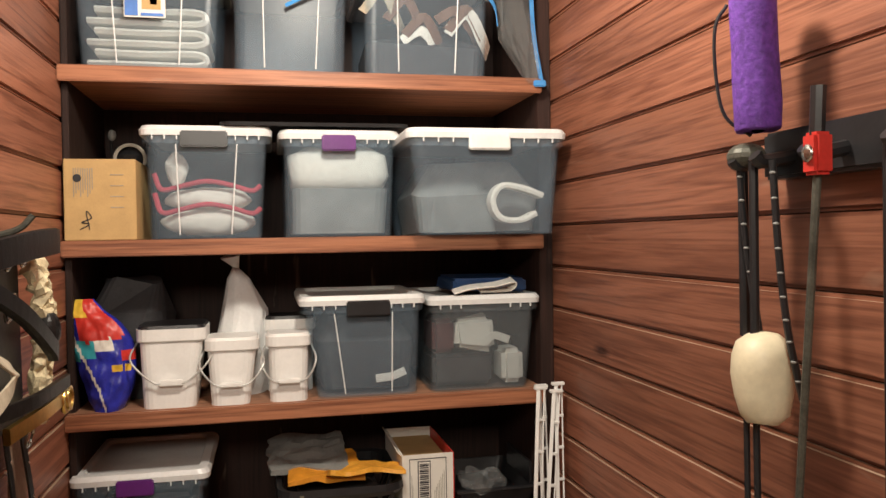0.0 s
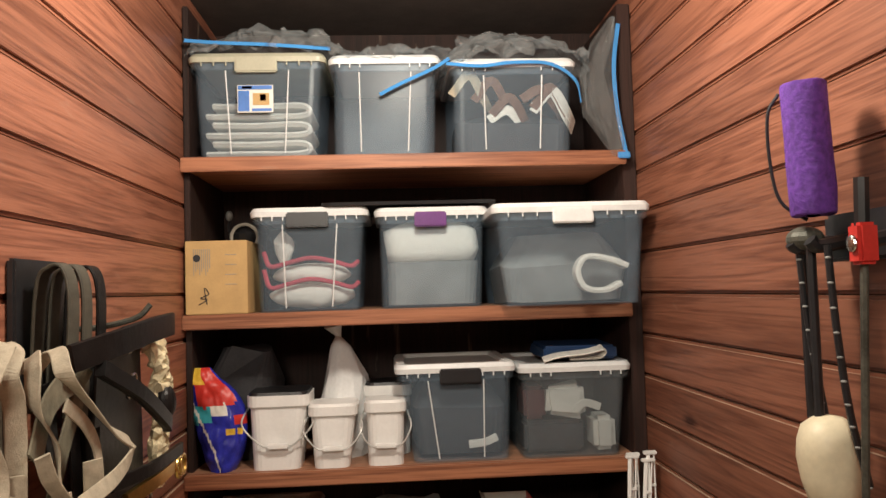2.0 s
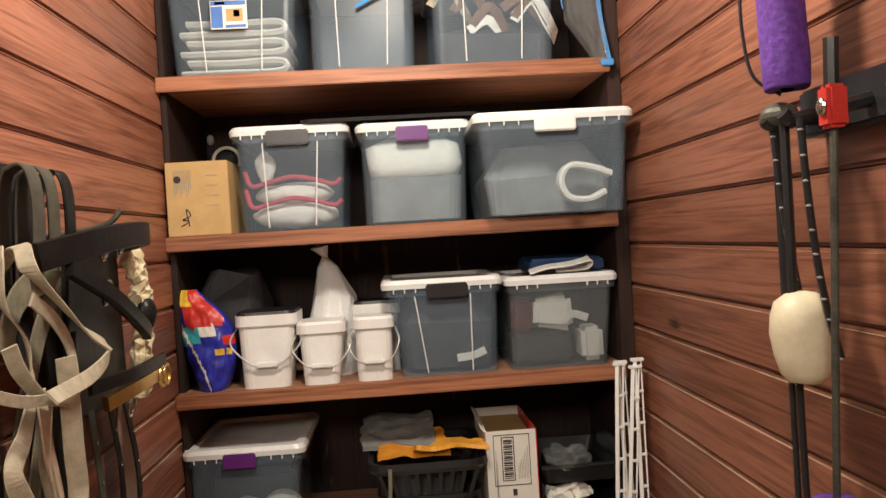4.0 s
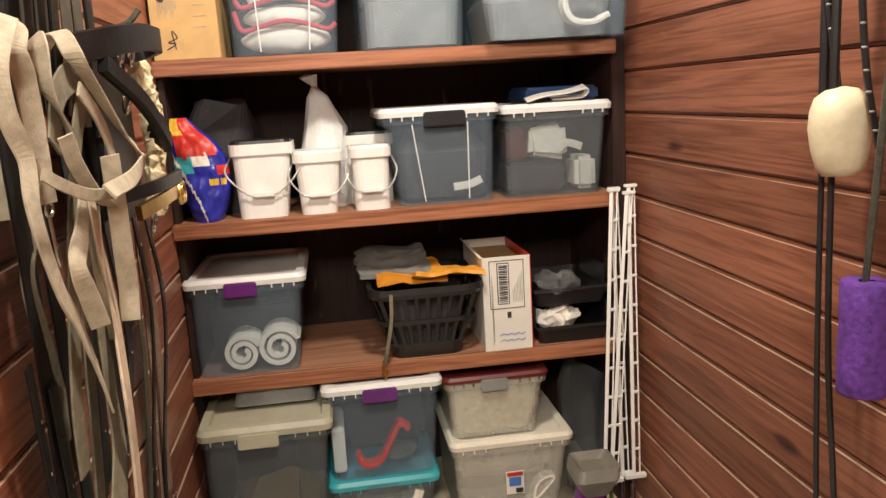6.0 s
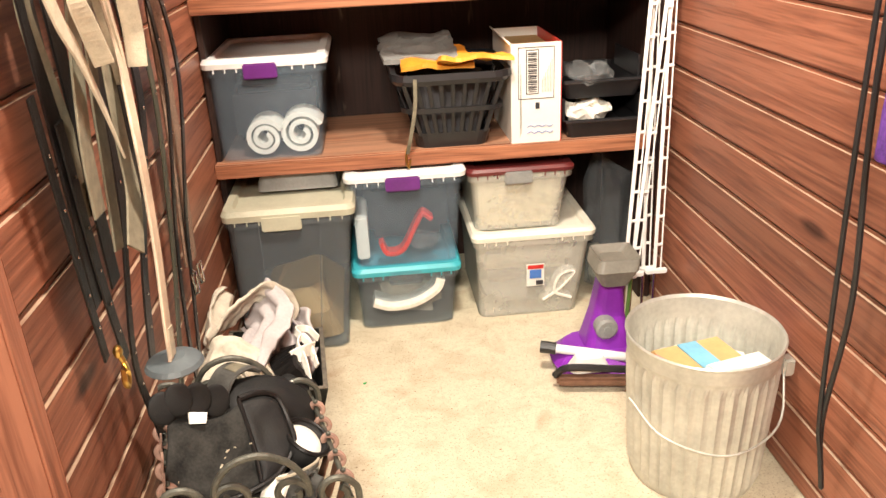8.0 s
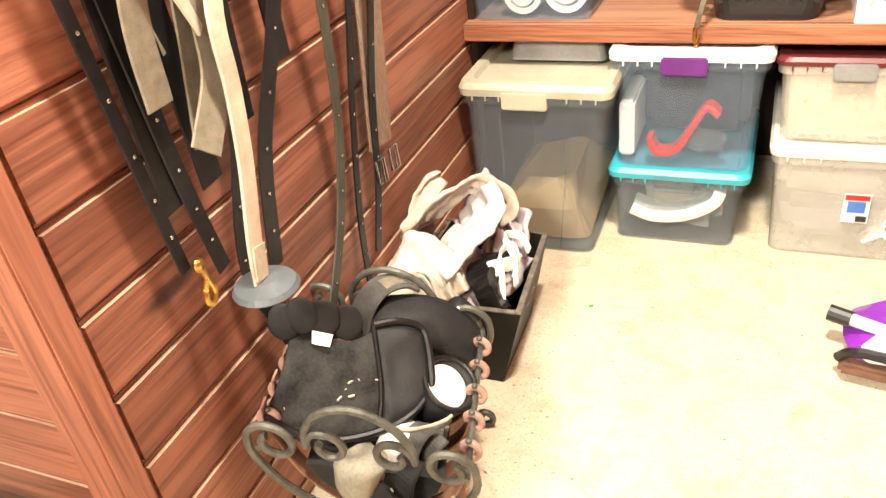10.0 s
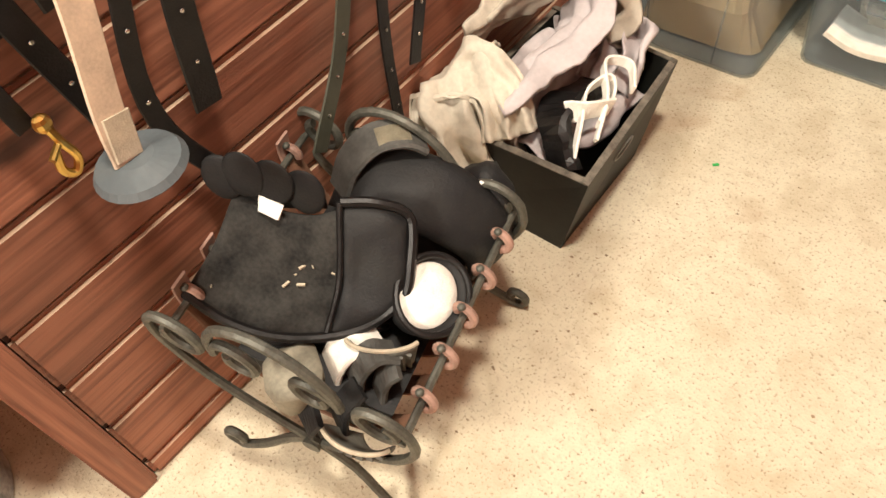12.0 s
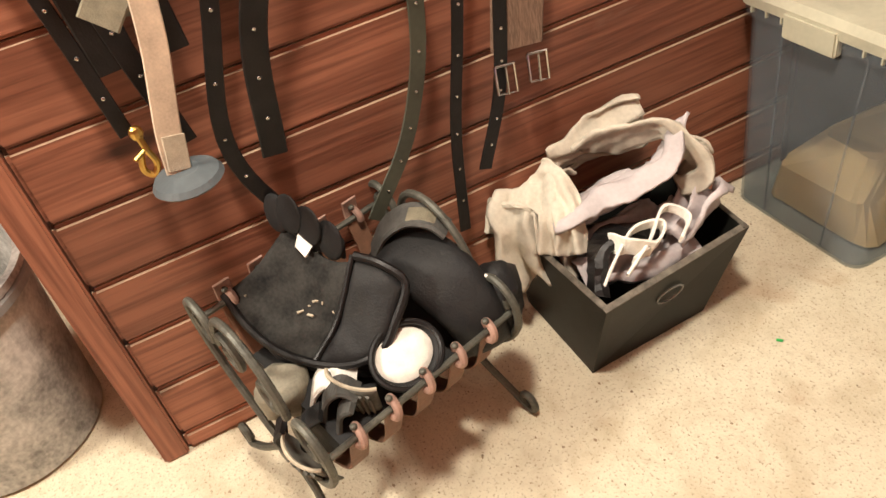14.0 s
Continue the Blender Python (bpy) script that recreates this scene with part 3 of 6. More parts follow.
# second shelf
bag = thing("treat_bag", (-0.66, 2.68, S2), "glossy blue food bag with bright printed picture", "bag")
SK = [(-0.675, -0.59, 0.0), (-0.69, -0.572, 0.04), (-0.705, -0.56, 0.09), (-0.718, -0.556, 0.14), (-0.726, -0.562, 0.19), (-0.73, -0.59, 0.24), (-0.728, -0.635, 0.28), (-0.715, -0.665, 0.315)]
rows = [curve_points([(SK[k][i], 0, SK[k][2]) for k in range(len(SK))], 5) for i in (0, 1)]
NB = 30
bm = bmesh.new()
for face in (0, 1):
    grid = []
    for l, r in zip(*rows):
        v = l.z / 0.315
        belly = 0.062 * (1 - v) ** 0.5 * (1 if v < 1 else 0) + 0.004
        line = []
        for k in range(NB + 1):
            u = k / NB
            y = 2.675 - 0.02 * v + (-1 if face == 0 else 1) * belly * (4 * u * (1 - u)) ** 0.5
            p = Vector((l.x + (r.x - l.x) * u, y, S2 + l.z))
            p.y += 0.011 * noise.noise(p / 0.04) + 0.006 * noise.noise(p / 0.014)
            line.append(bm.verts.new(p))
        grid.append(line)
    for i in range(len(grid) - 1):
        for k in range(NB):
            f = bm.faces.new((grid[i][k], grid[i][k + 1], grid[i + 1][k + 1], grid[i + 1][k]))
            u, v = (k + 0.5) / NB, (i + 0.5) / (len(grid) - 1)
            w = 0.05 * noise.noise(Vector((u * 5, v * 5, 0)))
            kind = 0
            if face == 0:
                if v > 0.80 and u < 0.45 + w:
                    kind = 3
                elif v > 0.60 + w and u > 0.15 and u < 0.95:
                    kind = 2
                elif 0.44 + w < v < 0.60 and u < 0.40:
                    kind = 4
                elif 0.50 < v < 0.60 + w and 0.4 < u < 0.7:
                    kind = 1
                elif 0.42 < v < 0.52 and u > 0.80:
                    kind = 2
                elif 0.24 < v < 0.40 and 0.62 < u < 0.92 and i % 6 < 2 and k % 8:
                    kind = 3
                if abs(u - (0.06 + (0.62 - v) * 0.75)) < 0.028 and v < 0.62:
                    kind = 1
            f.material_index = kind
            f.smooth = True
bmesh.ops.remove_doubles(bm, verts=bm.verts, dist=0.0008)
pouch = part("pouch", bm, BAGBLUE, bag)
for m in (PAPER, REDP, YELP, TEAL):
    pouch.data.materials.append(m)
db = thing("dark_sack", (-0.6, 2.85, S2), "dim grey sack standing behind the buckets", "sack")
part("cloth", crumple(loft([rect(-0.7, -0.5, 2.78, 2.95, S2, 0.04), rect(-0.7, -0.48, 2.78, 2.95, S2 + 0.25, 0.04), rect(-0.68, -0.5, 2.82, 2.9, S2 + 0.36, 0.03)]), 0.03, 0.1), DARKCLOTH, db)


def bucket(label, lid, base, z0, h, y, collar=WHITE, bail=True):
    """A small squarish pail with a snap collar and a wire bail."""
    (l0, l1), (b0, b1) = lid, base
    dl, dbs = l1 - l0, b1 - b0
    t = thing("bucket", ((l0 + l1) / 2, y + dl / 2, z0), label, "bucket", "white pails on the shelf")
    m = 0.008
    part("pail", loft([rect(b0, b1, y + m, y + m + dbs, z0, 0.03), rect(l0 + m, l1 - m, y + m, y + dl - m, z0 + h * 0.83, 0.03)]), WHITE, t)
    part("collar", loft([rect(l0 + 0.004, l1 - 0.004, y + 0.004, y + dl - 0.004, z0 + h * 0.80, 0.03), rect(l0, l1, y, y + dl, z0 + h * 0.82, 0.032), rect(l0, l1, y, y + dl, z0 + h * 0.96, 0.032)]), WHITE, t)
    part("lid", loft([rect(l0 + 0.003, l1 - 0.003, y + 0.003, y + dl - 0.003, z0 + h * 0.955, 0.03), rect(l0 + 0.006, l1 - 0.006, y + 0.006, y + dl - 0.006, z0 + h, 0.03)]), collar, t)
    if bail:
        cx, zz = (l0 + l1) / 2, z0 + h * 0.80
        part("handle", tube([(l0 - 0.002, y + dl * 0.4, zz), (l0 - 0.012, y - 0.002, z0 + h * 0.6), (cx - 0.05, y - 0.01, z0 + h * 0.34), (cx, y - 0.012, z0 + h * 0.31), (cx + 0.05, y - 0.01, z0 + h * 0.34), (l1 + 0.012, y - 0.002, z0 + h * 0.6), (l1 + 0.002, y + dl * 0.4, zz)], 0.0028), WIRE, t)
        part("grip", box(cx - 0.032, cx + 0.032, y - 0.016, y + 0.004, z0 + h * 0.28, z0 + h * 0.35, 0.003), WHITE, t)
    return t


bucket("white plastic pail with dark navy lid and wire handle", (-0.552, -0.36), (-0.536, -0.391), S2, 0.235, 2.61, BLACKP)
bucket("small white pail with snap lid and wire handle", (-0.366, -0.212), (-0.349, -0.24), S2, 0.195, 2.60)
bucket("small white pail with snap lid standing beside a tub", (-0.194, -0.062), (-0.184, -0.074), S2, 0.2, 2.605)
bucket("grey-lidded pail standing behind other pails", (-0.2, -0.04), (-0.19, -0.05), S2, 0.235, 2.77, BLACKP, False)
wb = thing("tied_bag", (-0.26, 2.82, S2), "white plastic bag tied to a peak", "bag")
part("bag", crumple(loft([circle(-0.27, 2.83, 0.085, S2, 16), circle(-0.265, 2.83, 0.095, S2 + 0.12, 16), circle(-0.262, 2.83, 0.075, S2 + 0.26, 16), circle(-0.275, 2.83, 0.035, S2 + 0.35, 16), circle(-0.285, 2.83, 0.008, S2 + 0.39, 16), circle(-0.30, 2.83, 0.022, S2 + 0.42, 16)]), 0.015, 0.04, 5), FROST, wb)
storage_bin("clear ribbed tub with black latch on the shelf", (-0.096, 0.282), (-0.045, 0.258), 2.6, D, S2, 0.305, CLEAR, FROST, BLACKP, 0.13)
sc = thing("dark_gear", (0.1, 2.8, S2 + 0.008), "dark grey gear and a white scrap in a tub", "gear")
part("bundle", crumple(loft([rect(-0.03, 0.24, 2.66, 3.0, S2 + 0.01, 0.04), rect(-0.05, 0.25, 2.66, 3.0, S2 + 0.16, 0.04), rect(0.0, 0.2, 2.7, 2.95, S2 + 0.24, 0.04)]), 0.02, 0.08), DARKCLOTH, sc)
part("scrap", strap([(0.13, 2.635, S2 + 0.05), (0.18, 2.635, S2 + 0.055), (0.22, 2.635, S2 + 0.07)], 0.025, 0.003, (0, 0, 1)), PAPER, sc)
storage_bin("smoky clear tub with frosted lid holding folded cream cloths", (0.29, 0.648), (0.30, 0.609), 2.6, D, S2, 0.295, SMOKE, FROST, ribs=False)
cc = thing("cream_cloths", (0.45, 2.75, S2 + 0.008), "folded cream cloths and dark wraps in a tub", "cloth")
part("cloth", box(0.53, 0.60, 2.635, 2.75, S2 + 0.012, S2 + 0.12, 0.015), FLEECE, cc)
part("cloth", crumple(box(0.38, 0.5, 2.635, 2.75, S2 + 0.12, S2 + 0.22, 0.015), 0.02, 0.06), FLEECE, cc)
part("bow", strap([(0.47, 2.63, S2 + 0.14), (0.5, 2.63, S2 + 0.165), (0.55, 2.63, S2 + 0.15)], 0.025, 0.004, (0, 0, 1)), FLEECE, cc)
part("wrap", box(0.31, 0.5, 2.65, 2.8, S2 + 0.012, S2 + 0.11, 0.012), DARKCLOTH, cc)
part("wrap", box(0.31, 0.38, 2.65, 2.8, S2 + 0.115, S2 + 0.22, 0.012), MAROON, cc)
tc_ = thing("folded_tarp", (0.5, 2.75, S2 + 0.3), "blue tarp and white cloth on a tub lid", "tarp")
part("tarp", crumple(box(0.38, 0.62, 2.66, 2.9, S2 + 0.30, S2 + 0.345, 0.008), 0.01, 0.05), mat("navy_tarp", (0.02, 0.06, 0.16), 0.4), tc_)
part("cloth", strap([(0.37, 2.62, S2 + 0.305), (0.42, 2.615, S2 + 0.318), (0.5, 2.615, S2 + 0.325), (0.56, 2.62, S2 + 0.335), (0.55, 2.64, S2 + 0.31), (0.46, 2.65, S2 + 0.306)], 0.05, 0.006, (0, 1, 0.2)), FLEECE, tc_)

# lowest shelf
storage_bin("clear tub with white lid and purple latch holding rolled bandages", (-0.732, -0.357), (-0.715, -0.40), 2.6, D, S1, 0.318, CLEAR, FROST, PURPLE, 0.1, ribs=False)
rb = thing("rolled_bandage", (-0.5, 2.7, S1 + 0.008), "two cream rolled bandages inside a clear tub", "bandage")
roll((-0.575, S1 + 0.064), 0.058, 2.635, 2.75, FLEECE, rb)
roll((-0.46, S1 + 0.072), 0.066, 2.635, 2.75, FLEECE, rb)
part("gear", crumple(box(-0.69, -0.42, 2.78, 3.0, S1 + 0.01, S1 + 0.2, 0.02), 0.02, 0.08), DARKCLOTH, rb)


# laundry basket with slots
lb = thing("laundry_basket", (0.02, 2.75, S1), "small black slotted plastic basket with orange envelopes", "basket")
BT, BB = (-0.173, 0.205), (-0.10, 0.13)
part("base", loft([rect(BB[0], BB[1], 2.62, 2.9, S1, 0.04), rect(BB[0] - 0.01, BB[1] + 0.01, 2.61, 2.91, S1 + 0.05, 0.04), rect(BB[0] - 0.004, BB[1] + 0.004, 2.616, 2.904, S1 + 0.05, 0.04), rect(BB[0] + 0.006, BB[1] - 0.006, 2.626, 2.894, S1 + 0.006, 0.04)]), BLACKP, lb)
part("rim", loft([rect(BT[0] + 0.01, BT[1] - 0.01, 2.56, 2.96, S1 + 0.21, 0.06), rect(BT[0], BT[1], 2.55, 2.97, S1 + 0.225, 0.06), rect(BT[0] + 0.003, BT[1] - 0.003, 2.553, 2.967, S1 + 0.245, 0.06), rect(BT[0] + 0.02, BT[1] - 0.02, 2.57, 2.95, S1 + 0.24, 0.06), rect(BT[0] + 0.02, BT[1] - 0.02, 2.57, 2.95, S1 + 0.21, 0.06)], False, False), BLACKP, lb)
part("band", loft([rect(BT[0] + 0.03, BT[1] - 0.03, 2.58, 2.94, S1 + 0.12, 0.05), rect(BT[0] + 0.028, BT[1] - 0.028, 2.578, 2.942, S1 + 0.135, 0.05), rect(BT[0] + 0.036, BT[1] - 0.036, 2.588, 2.934, S1 + 0.135, 0.05), rect(BT[0] + 0.036, BT[1] - 0.036, 2.588, 2.934, S1 + 0.12, 0.05)], False, False), BLACKP, lb)
lo, hi = rect(BB[0] - 0.008, BB[1] + 0.008, 2.612, 2.908, S1 + 0.045, 0.04, 5), rect(BT[0] + 0.014, BT[1] - 0.014, 2.564, 2.956, S1 + 0.215, 0.06, 5)
for k in range(9):
    f = (k + 0.5) / 9
    xb, xt = BB[0] + (BB[1] - BB[0]) * f, BT[0] + 0.02 + (BT[1] - BT[0] - 0.04) * f
    part("slat", strap([(xb, 2.611, S1 + 0.045), ((xb + xt) / 2, 2.588, S1 + 0.13), (xt, 2.565, S1 + 0.215)], 0.013, 0.004, (1, 0, 0)), BLACKP, lb)
for sx in (0, 1):
    for k in range(5):
        y = 2.66 + 0.05 * k
        part("slat", strap([(BB[sx], y, S1 + 0.045), (BT[sx] + (0.014, -0.014)[sx], y, S1 + 0.215)], 0.013, 0.004, (0, 1, 0)), BLACKP, lb)
part("dark_cloth", crumple(loft([rect(BB[0] + 0.02, BB[1] - 0.02, 2.66, 2.88, S1 + 0.02, 0.04), rect(BT[0] + 0.06, BT[1] - 0.06, 2.64, 2.9, S1 + 0.2, 0.05)]), 0.02, 0.05), DARKCLOTH, lb)
for nm, x0, x1, y0, y1, z, rx, rz, m in (("envelope", -0.15, 0.08, 2.6, 2.8, 0.262, 6, 6, ORANGE), ("envelope", -0.02, 0.2, 2.56, 2.7, 0.268, -10, -3, mat("bright_orange_envelope", (0.88, 0.42, 0.05), 0.5)), ("grey_bag", -0.19, 0.05, 2.68, 2.95, 0.285, 8, 0, GREYP)):
    e = thing(nm, ((x0 + x1) / 2, (y0 + y1) / 2, S1 + z), "crumpled orange padded envelope on a black basket" if m is not GREYP else "grey plastic bag lying on a basket", nm.replace("_", " "))
    bm = bmesh.new()
    bmesh.ops.create_grid(bm, x_segments=14, y_segments=10, size=0.5)
    bmesh.ops.solidify(bm, geom=bm.faces[:], thickness=0.06)
    bmesh.ops.transform(bm, matrix=Matrix.LocRotScale(((x0 + x1) / 2, (y0 + y1) / 2, S1 + z + 0.01), Euler((radians(rx), 0, radians(rz))), (x1 - x0, y1 - y0, 0.22)), verts=bm.verts)
    part("sheet", crumple(bm, 0.018, 0.06, x0), m, e)
hs = thing("hanging_strap", (-0.1, 2.56, S1), "worn strap with small brass snap hanging from basket", "strap")
part("band", strap([(-0.10, 2.545, S1 + 0.235), (-0.105, 2.54, S1 + 0.15), (-0.125, 2.545, S1 + 0.05), (-0.135, 2.57, S1 + 0.0)], 0.012, 0.003, (1, 0, 0)), OLIVE, hs)
part("snap", tube([(-0.134, 2.576, S1 + 0.02), (-0.140, 2.574, S1 - 0.015), (-0.134, 2.572, S1 - 0.045), (-0.127, 2.574, S1 - 0.02)], 0.004), BRASS, hs)
# white carton with a label
wc = thing("white_carton", (0.28, 2.72, S1), "tall open white carton with printed label and red side", "box")
part("front", box(0.2, 0.357, 2.6, 2.604, S1, S1 + 0.312), PAPER, wc)
part("side", box(0.2, 0.204, 2.604, 2.95, S1, S1 + 0.312), PAPER, wc)
part("red_side", box(0.355, 0.36, 2.6005, 2.95, S1, S1 + 0.312), REDP, wc)
part("back_side", box(0.204, 0.355, 2.946, 2.95, S1, S1 + 0.312), PAPER, wc)
part("flap", box(0.185, 0.205, 2.62, 2.94, S1 + 0.312, S1 + 0.316, turn=Matrix.Rotation(radians(50), 4, "Y")), PAPER, wc)
part("filling", box(0.206, 0.352, 2.61, 2.94, S1 + 0.01, S1 + 0.285, 0.004), KRAFT, wc)
fz = S1 + 0.17
for x0, x1, z0, z1, m in ((0.222, 0.224, 0.14, 0.3, INK), (0.334, 0.336, 0.14, 0.3, INK), (0.222, 0.336, 0.14, 0.142, INK), (0.222, 0.336, 0.298, 0.3, INK), (0.247, 0.287, 0.155, 0.292, INK), (0.277, 0.29, 0.108, 0.128, INK)):
    part("print", box(x0, x1, 2.5985, 2.6005, S1 + z0, S1 + z1), m, wc)
part("print", box(0.25, 0.284, 2.5975, 2.599, S1 + 0.158, S1 + 0.289), PAPER, wc)
for k in range(22):
    part("bar", box(0.253, 0.281, 2.5968, 2.598, S1 + 0.162 + 0.0057 * k, S1 + 0.1645 + 0.0057 * k + 0.001 * (k % 3)), INK, wc)
for k in range(7):
    part("print_line", box(0.228 + 0.003 * (k % 2), 0.2292 + 0.003 * (k % 2), 2.5985, 2.6005, S1 + 0.02 + 0.01 * k, S1 + 0.07 + 0.03 * k), GREYINK, wc)
    part("print_line", box(0.298 + 0.005 * k, 0.2995 + 0.005 * k, 2.5985, 2.6005, S1 + 0.16, S1 + 0.2 + 0.01 * k), GREYINK, wc)
for k in range(2):
    part("handwriting", tube([(0.25 + 0.012 * j, 2.598, S1 + 0.03 + 0.02 * k + 0.006 * (j % 2)) for j in range(8)], 0.001, 4), BLUEP, wc)
# stacked open trays
for z, yy in ((S1, 2.6), (S1 + 0.12, 2.63)):
    tr = thing("stacking_tray", (0.5, 2.75, z), "black open-front stacking tray with loose clear packets", "tray", "stacked trays")
    part("tray", loft([rect(0.39, 0.62, yy + 0.02, 2.98, z, 0.02), rect(0.375, 0.64, yy, 3.0, z + 0.055, 0.02), rect(0.38, 0.635, yy + 0.005, 2.995, z + 0.055, 0.02), rect(0.395, 0.615, yy + 0.025, 2.975, z + 0.006, 0.02)]), BLACKP, tr)
    part("lip", tube([(0.375, yy, z + 0.057), (0.64, yy, z + 0.057)], 0.006, 6, smooth=False), BLACKP, tr)
    for x in (0.38, 0.632):
        part("post", box(x - 0.004, x + 0.004, yy + 0.05, yy + 0.3, z + 0.05, z + 0.12), BLACKP, tr)
    pk = thing("packet", (0.48, 2.7, z + 0.06), "crumpled clear packet of pale bits in a tray", "packet")
    part("film", crumple(sphere((0.47, 2.68, z + 0.072), 0.075, 0.06, 0.035, 24), 0.03, 0.03, z), FLEECE if z == S1 else FILM, pk)
# floor bins
storage_bin("large grey translucent tub with sage lid on the floor", (-0.715, -0.311), (-0.70, -0.37), 2.45, 0.55, 0, 0.50, SMOKE, SAGE, SAGE, 0.12, 0.035)
gg = thing("dim_gear", (-0.53, 2.7, 0.008), "dim brown gear inside a grey tub", "gear")
part("bundle", crumple(loft([rect(-0.67, -0.4, 2.52, 2.92, 0.012, 0.05), rect(-0.67, -0.4, 2.52, 2.92, 0.1, 0.05), rect(-0.6, -0.45, 2.58, 2.85, 0.16, 0.04)]), 0.03, 0.09), KRAFT, gg)
fb2 = thing("flat_case", (-0.49, 2.75, 0.5), "flat grey plastic case on a tub lid", "case")
part("shell", loft([rect(-0.62, -0.36, 2.62, 2.95, 0.502, 0.02), rect(-0.61, -0.37, 2.63, 2.94, 0.552, 0.02)]), GREYP, fb2)
storage_bin("clear tub with teal-ended lid on the concrete floor", (-0.345, 0.02), (-0.325, -0.011), 2.555, 0.45, 0, 0.228, SMOKE, TEAL, SMOKE, 0.11, ribs=False)
storage_bin("clear tub with purple latch stacked on a teal-lidded tub", (-0.343, 0.046), (-0.325, 0.01), 2.555, 0.45, 0.23, 0.325, CLEAR, FROST, PURPLE, 0.11, ribs=False)
rs = thing("red_strap", (-0.15, 2.62, 0.24), "red curled strap and clear bits in a tub", "strap")
part("strap", strap([(-0.24, 2.6, 0.31), (-0.22, 2.6, 0.27), (-0.17, 2.6, 0.28), (-0.13, 2.6, 0.35), (-0.1, 2.6, 0.40), (-0.07, 2.6, 0.38)], 0.05, 0.016, (0, 1, 0)), REDP, rs)
part("white_sheets", box(-0.32, -0.28, 2.59, 2.8, 0.25, 0.4, 0.006), PAPER, rs)
part("bit", crumple(sphere((-0.1, 2.61, 0.30), 0.05, 0.02, 0.03), 0.02, 0.02), FILM, rs)
part("dark_fill", box(-0.29, -0.0, 2.75, 2.95, 0.25, 0.46, 0.03), DARKCLOTH, rs)
tw = thing("tan_wraps", (-0.17, 2.7, 0.01), "tan wraps coiled in a teal-lidded tub", "wraps")
part("wrap", strap([(-0.28, 2.6, 0.1), (-0.22, 2.6, 0.08), (-0.14, 2.6, 0.09), (-0.07, 2.6, 0.13), (-0.05, 2.6, 0.17)], 0.08, 0.03, (0, 1, 0)), FLEECE, tw)
part("wrap", crumple(box(-0.25, -0.05, 2.62, 2.9, 0.02, 0.17, 0.03), 0.02, 0.06), TAN, tw)
storage_bin("clear tub with cream lid and sticker holding tan pads", (0.058, 0.478), (0.08, 0.42), 2.56, 0.48, 0, 0.315, YCLEAR, CREAM, None, ribs=False)
tp = thing("tan_pads", (0.25, 2.75, 0.01), "tan pads and curled grey strap in a tub", "pads")
part("pad", crumple(box(0.1, 0.4, 2.62, 2.95, 0.02, 0.14, 0.03), 0.02, 0.08), GREYP, tp)
part("pad", crumple(box(0.09, 0.42, 2.62, 2.95, 0.145, 0.25, 0.03), 0.02, 0.08), TAN, tp)
part("strap", strap([(0.3, 2.6, 0.05), (0.36, 2.6, 0.09), (0.41, 2.6, 0.15), (0.36, 2.6, 0.14), (0.34, 2.6, 0.08), (0.4, 2.6, 0.05)], 0.05, 0.01, (0, 1, 0)), FLEECE, tp)
st = thing("sticker", (0.27, 2.56, 0.13), "small printed product sticker with blue and red", "sticker")
part("paper", box(0.24, 0.3, 2.562, 2.566, 0.115, 0.195), PAPER, st)
part("print", box(0.243, 0.297, 2.5595, 2.5625, 0.18, 0.193), REDP, st)
part("print", box(0.25, 0.29, 2.5595, 2.5625, 0.145, 0.175), BLUEP, st)
part("print", box(0.272, 0.296, 2.5595, 2.5625, 0.12, 0.135), INK, st)
storage_bin("clear tub with maroon lid packed with cream wool", (0.05, 0.405), (0.075, 0.362), 2.58, 0.42, 0.318, 0.215, YCLEAR, MAROON, GREYP, 0.09, 0.02, ribs=False)
wl = thing("wool_fleece", (0.22, 2.75, 0.325), "lumpy cream wool filling a clear tub", "wool")
part("wool", crumple(loft([rect(0.09, 0.345, 2.612, 2.95, 0.328, 0.03), rect(0.085, 0.36, 2.606, 2.96, 0.4, 0.03), rect(0.08, 0.37, 2.604, 2.96, 0.48, 0.03)]), 0.01, 0.03), WOOL, wl)
# white step-in fence posts leaning in the corner
for x0, x1, ya, yb, zt in ((0.63, 0.655, 2.42, 2.5, 1.13), (0.60, 0.612, 2.44, 2.53, 1.12), (0.525, 0.60, 2.4, 2.5, 1.12), (0.55, 0.645, 2.41, 2.49, 1.11)):
    fp = thing("fence_post", (x0, ya, 0), "white plastic step-in fence post leaning in the corner", "fence post", "white fence posts")
    part("shaft", tube([(x0, ya, 0.2), (x1, yb, zt)], 0.0075, 4, smooth=False), WHITE, fp)
    part("flange", tube([(x0 + 0.02, ya, 0.2), (x1 + 0.018, yb, zt)], 0.003, 4, smooth=False), WHITE, fp)
    part("spike", tube([(x0, ya - 0.002, 0.0), (x0, ya, 0.2)], 0.004, 6, smooth=False, end=0.006), STEEL, fp)
    part("step", box(x0 - 0.03, x0 + 0.04, ya - 0.008, ya + 0.008, 0.195, 0.212, 0.003), WHITE, fp)
    part("cap", box(x1 - 0.014, x1 + 0.026, yb - 0.008, yb + 0.008, zt - 0.004, zt + 0.006, 0.002), WHITE, fp)
    for k in range(9):
        f = 0.1 + k * 0.1
        x, y, z = x0 + (x1 - x0) * f, ya + (yb - ya) * f, 0.2 + (zt - 0.2) * f
        part("clip", box(x + 0.004, x + 0.021, y - 0.005, y + 0.003, z - 0.004, z + 0.004, 0.001), WHITE, fp)
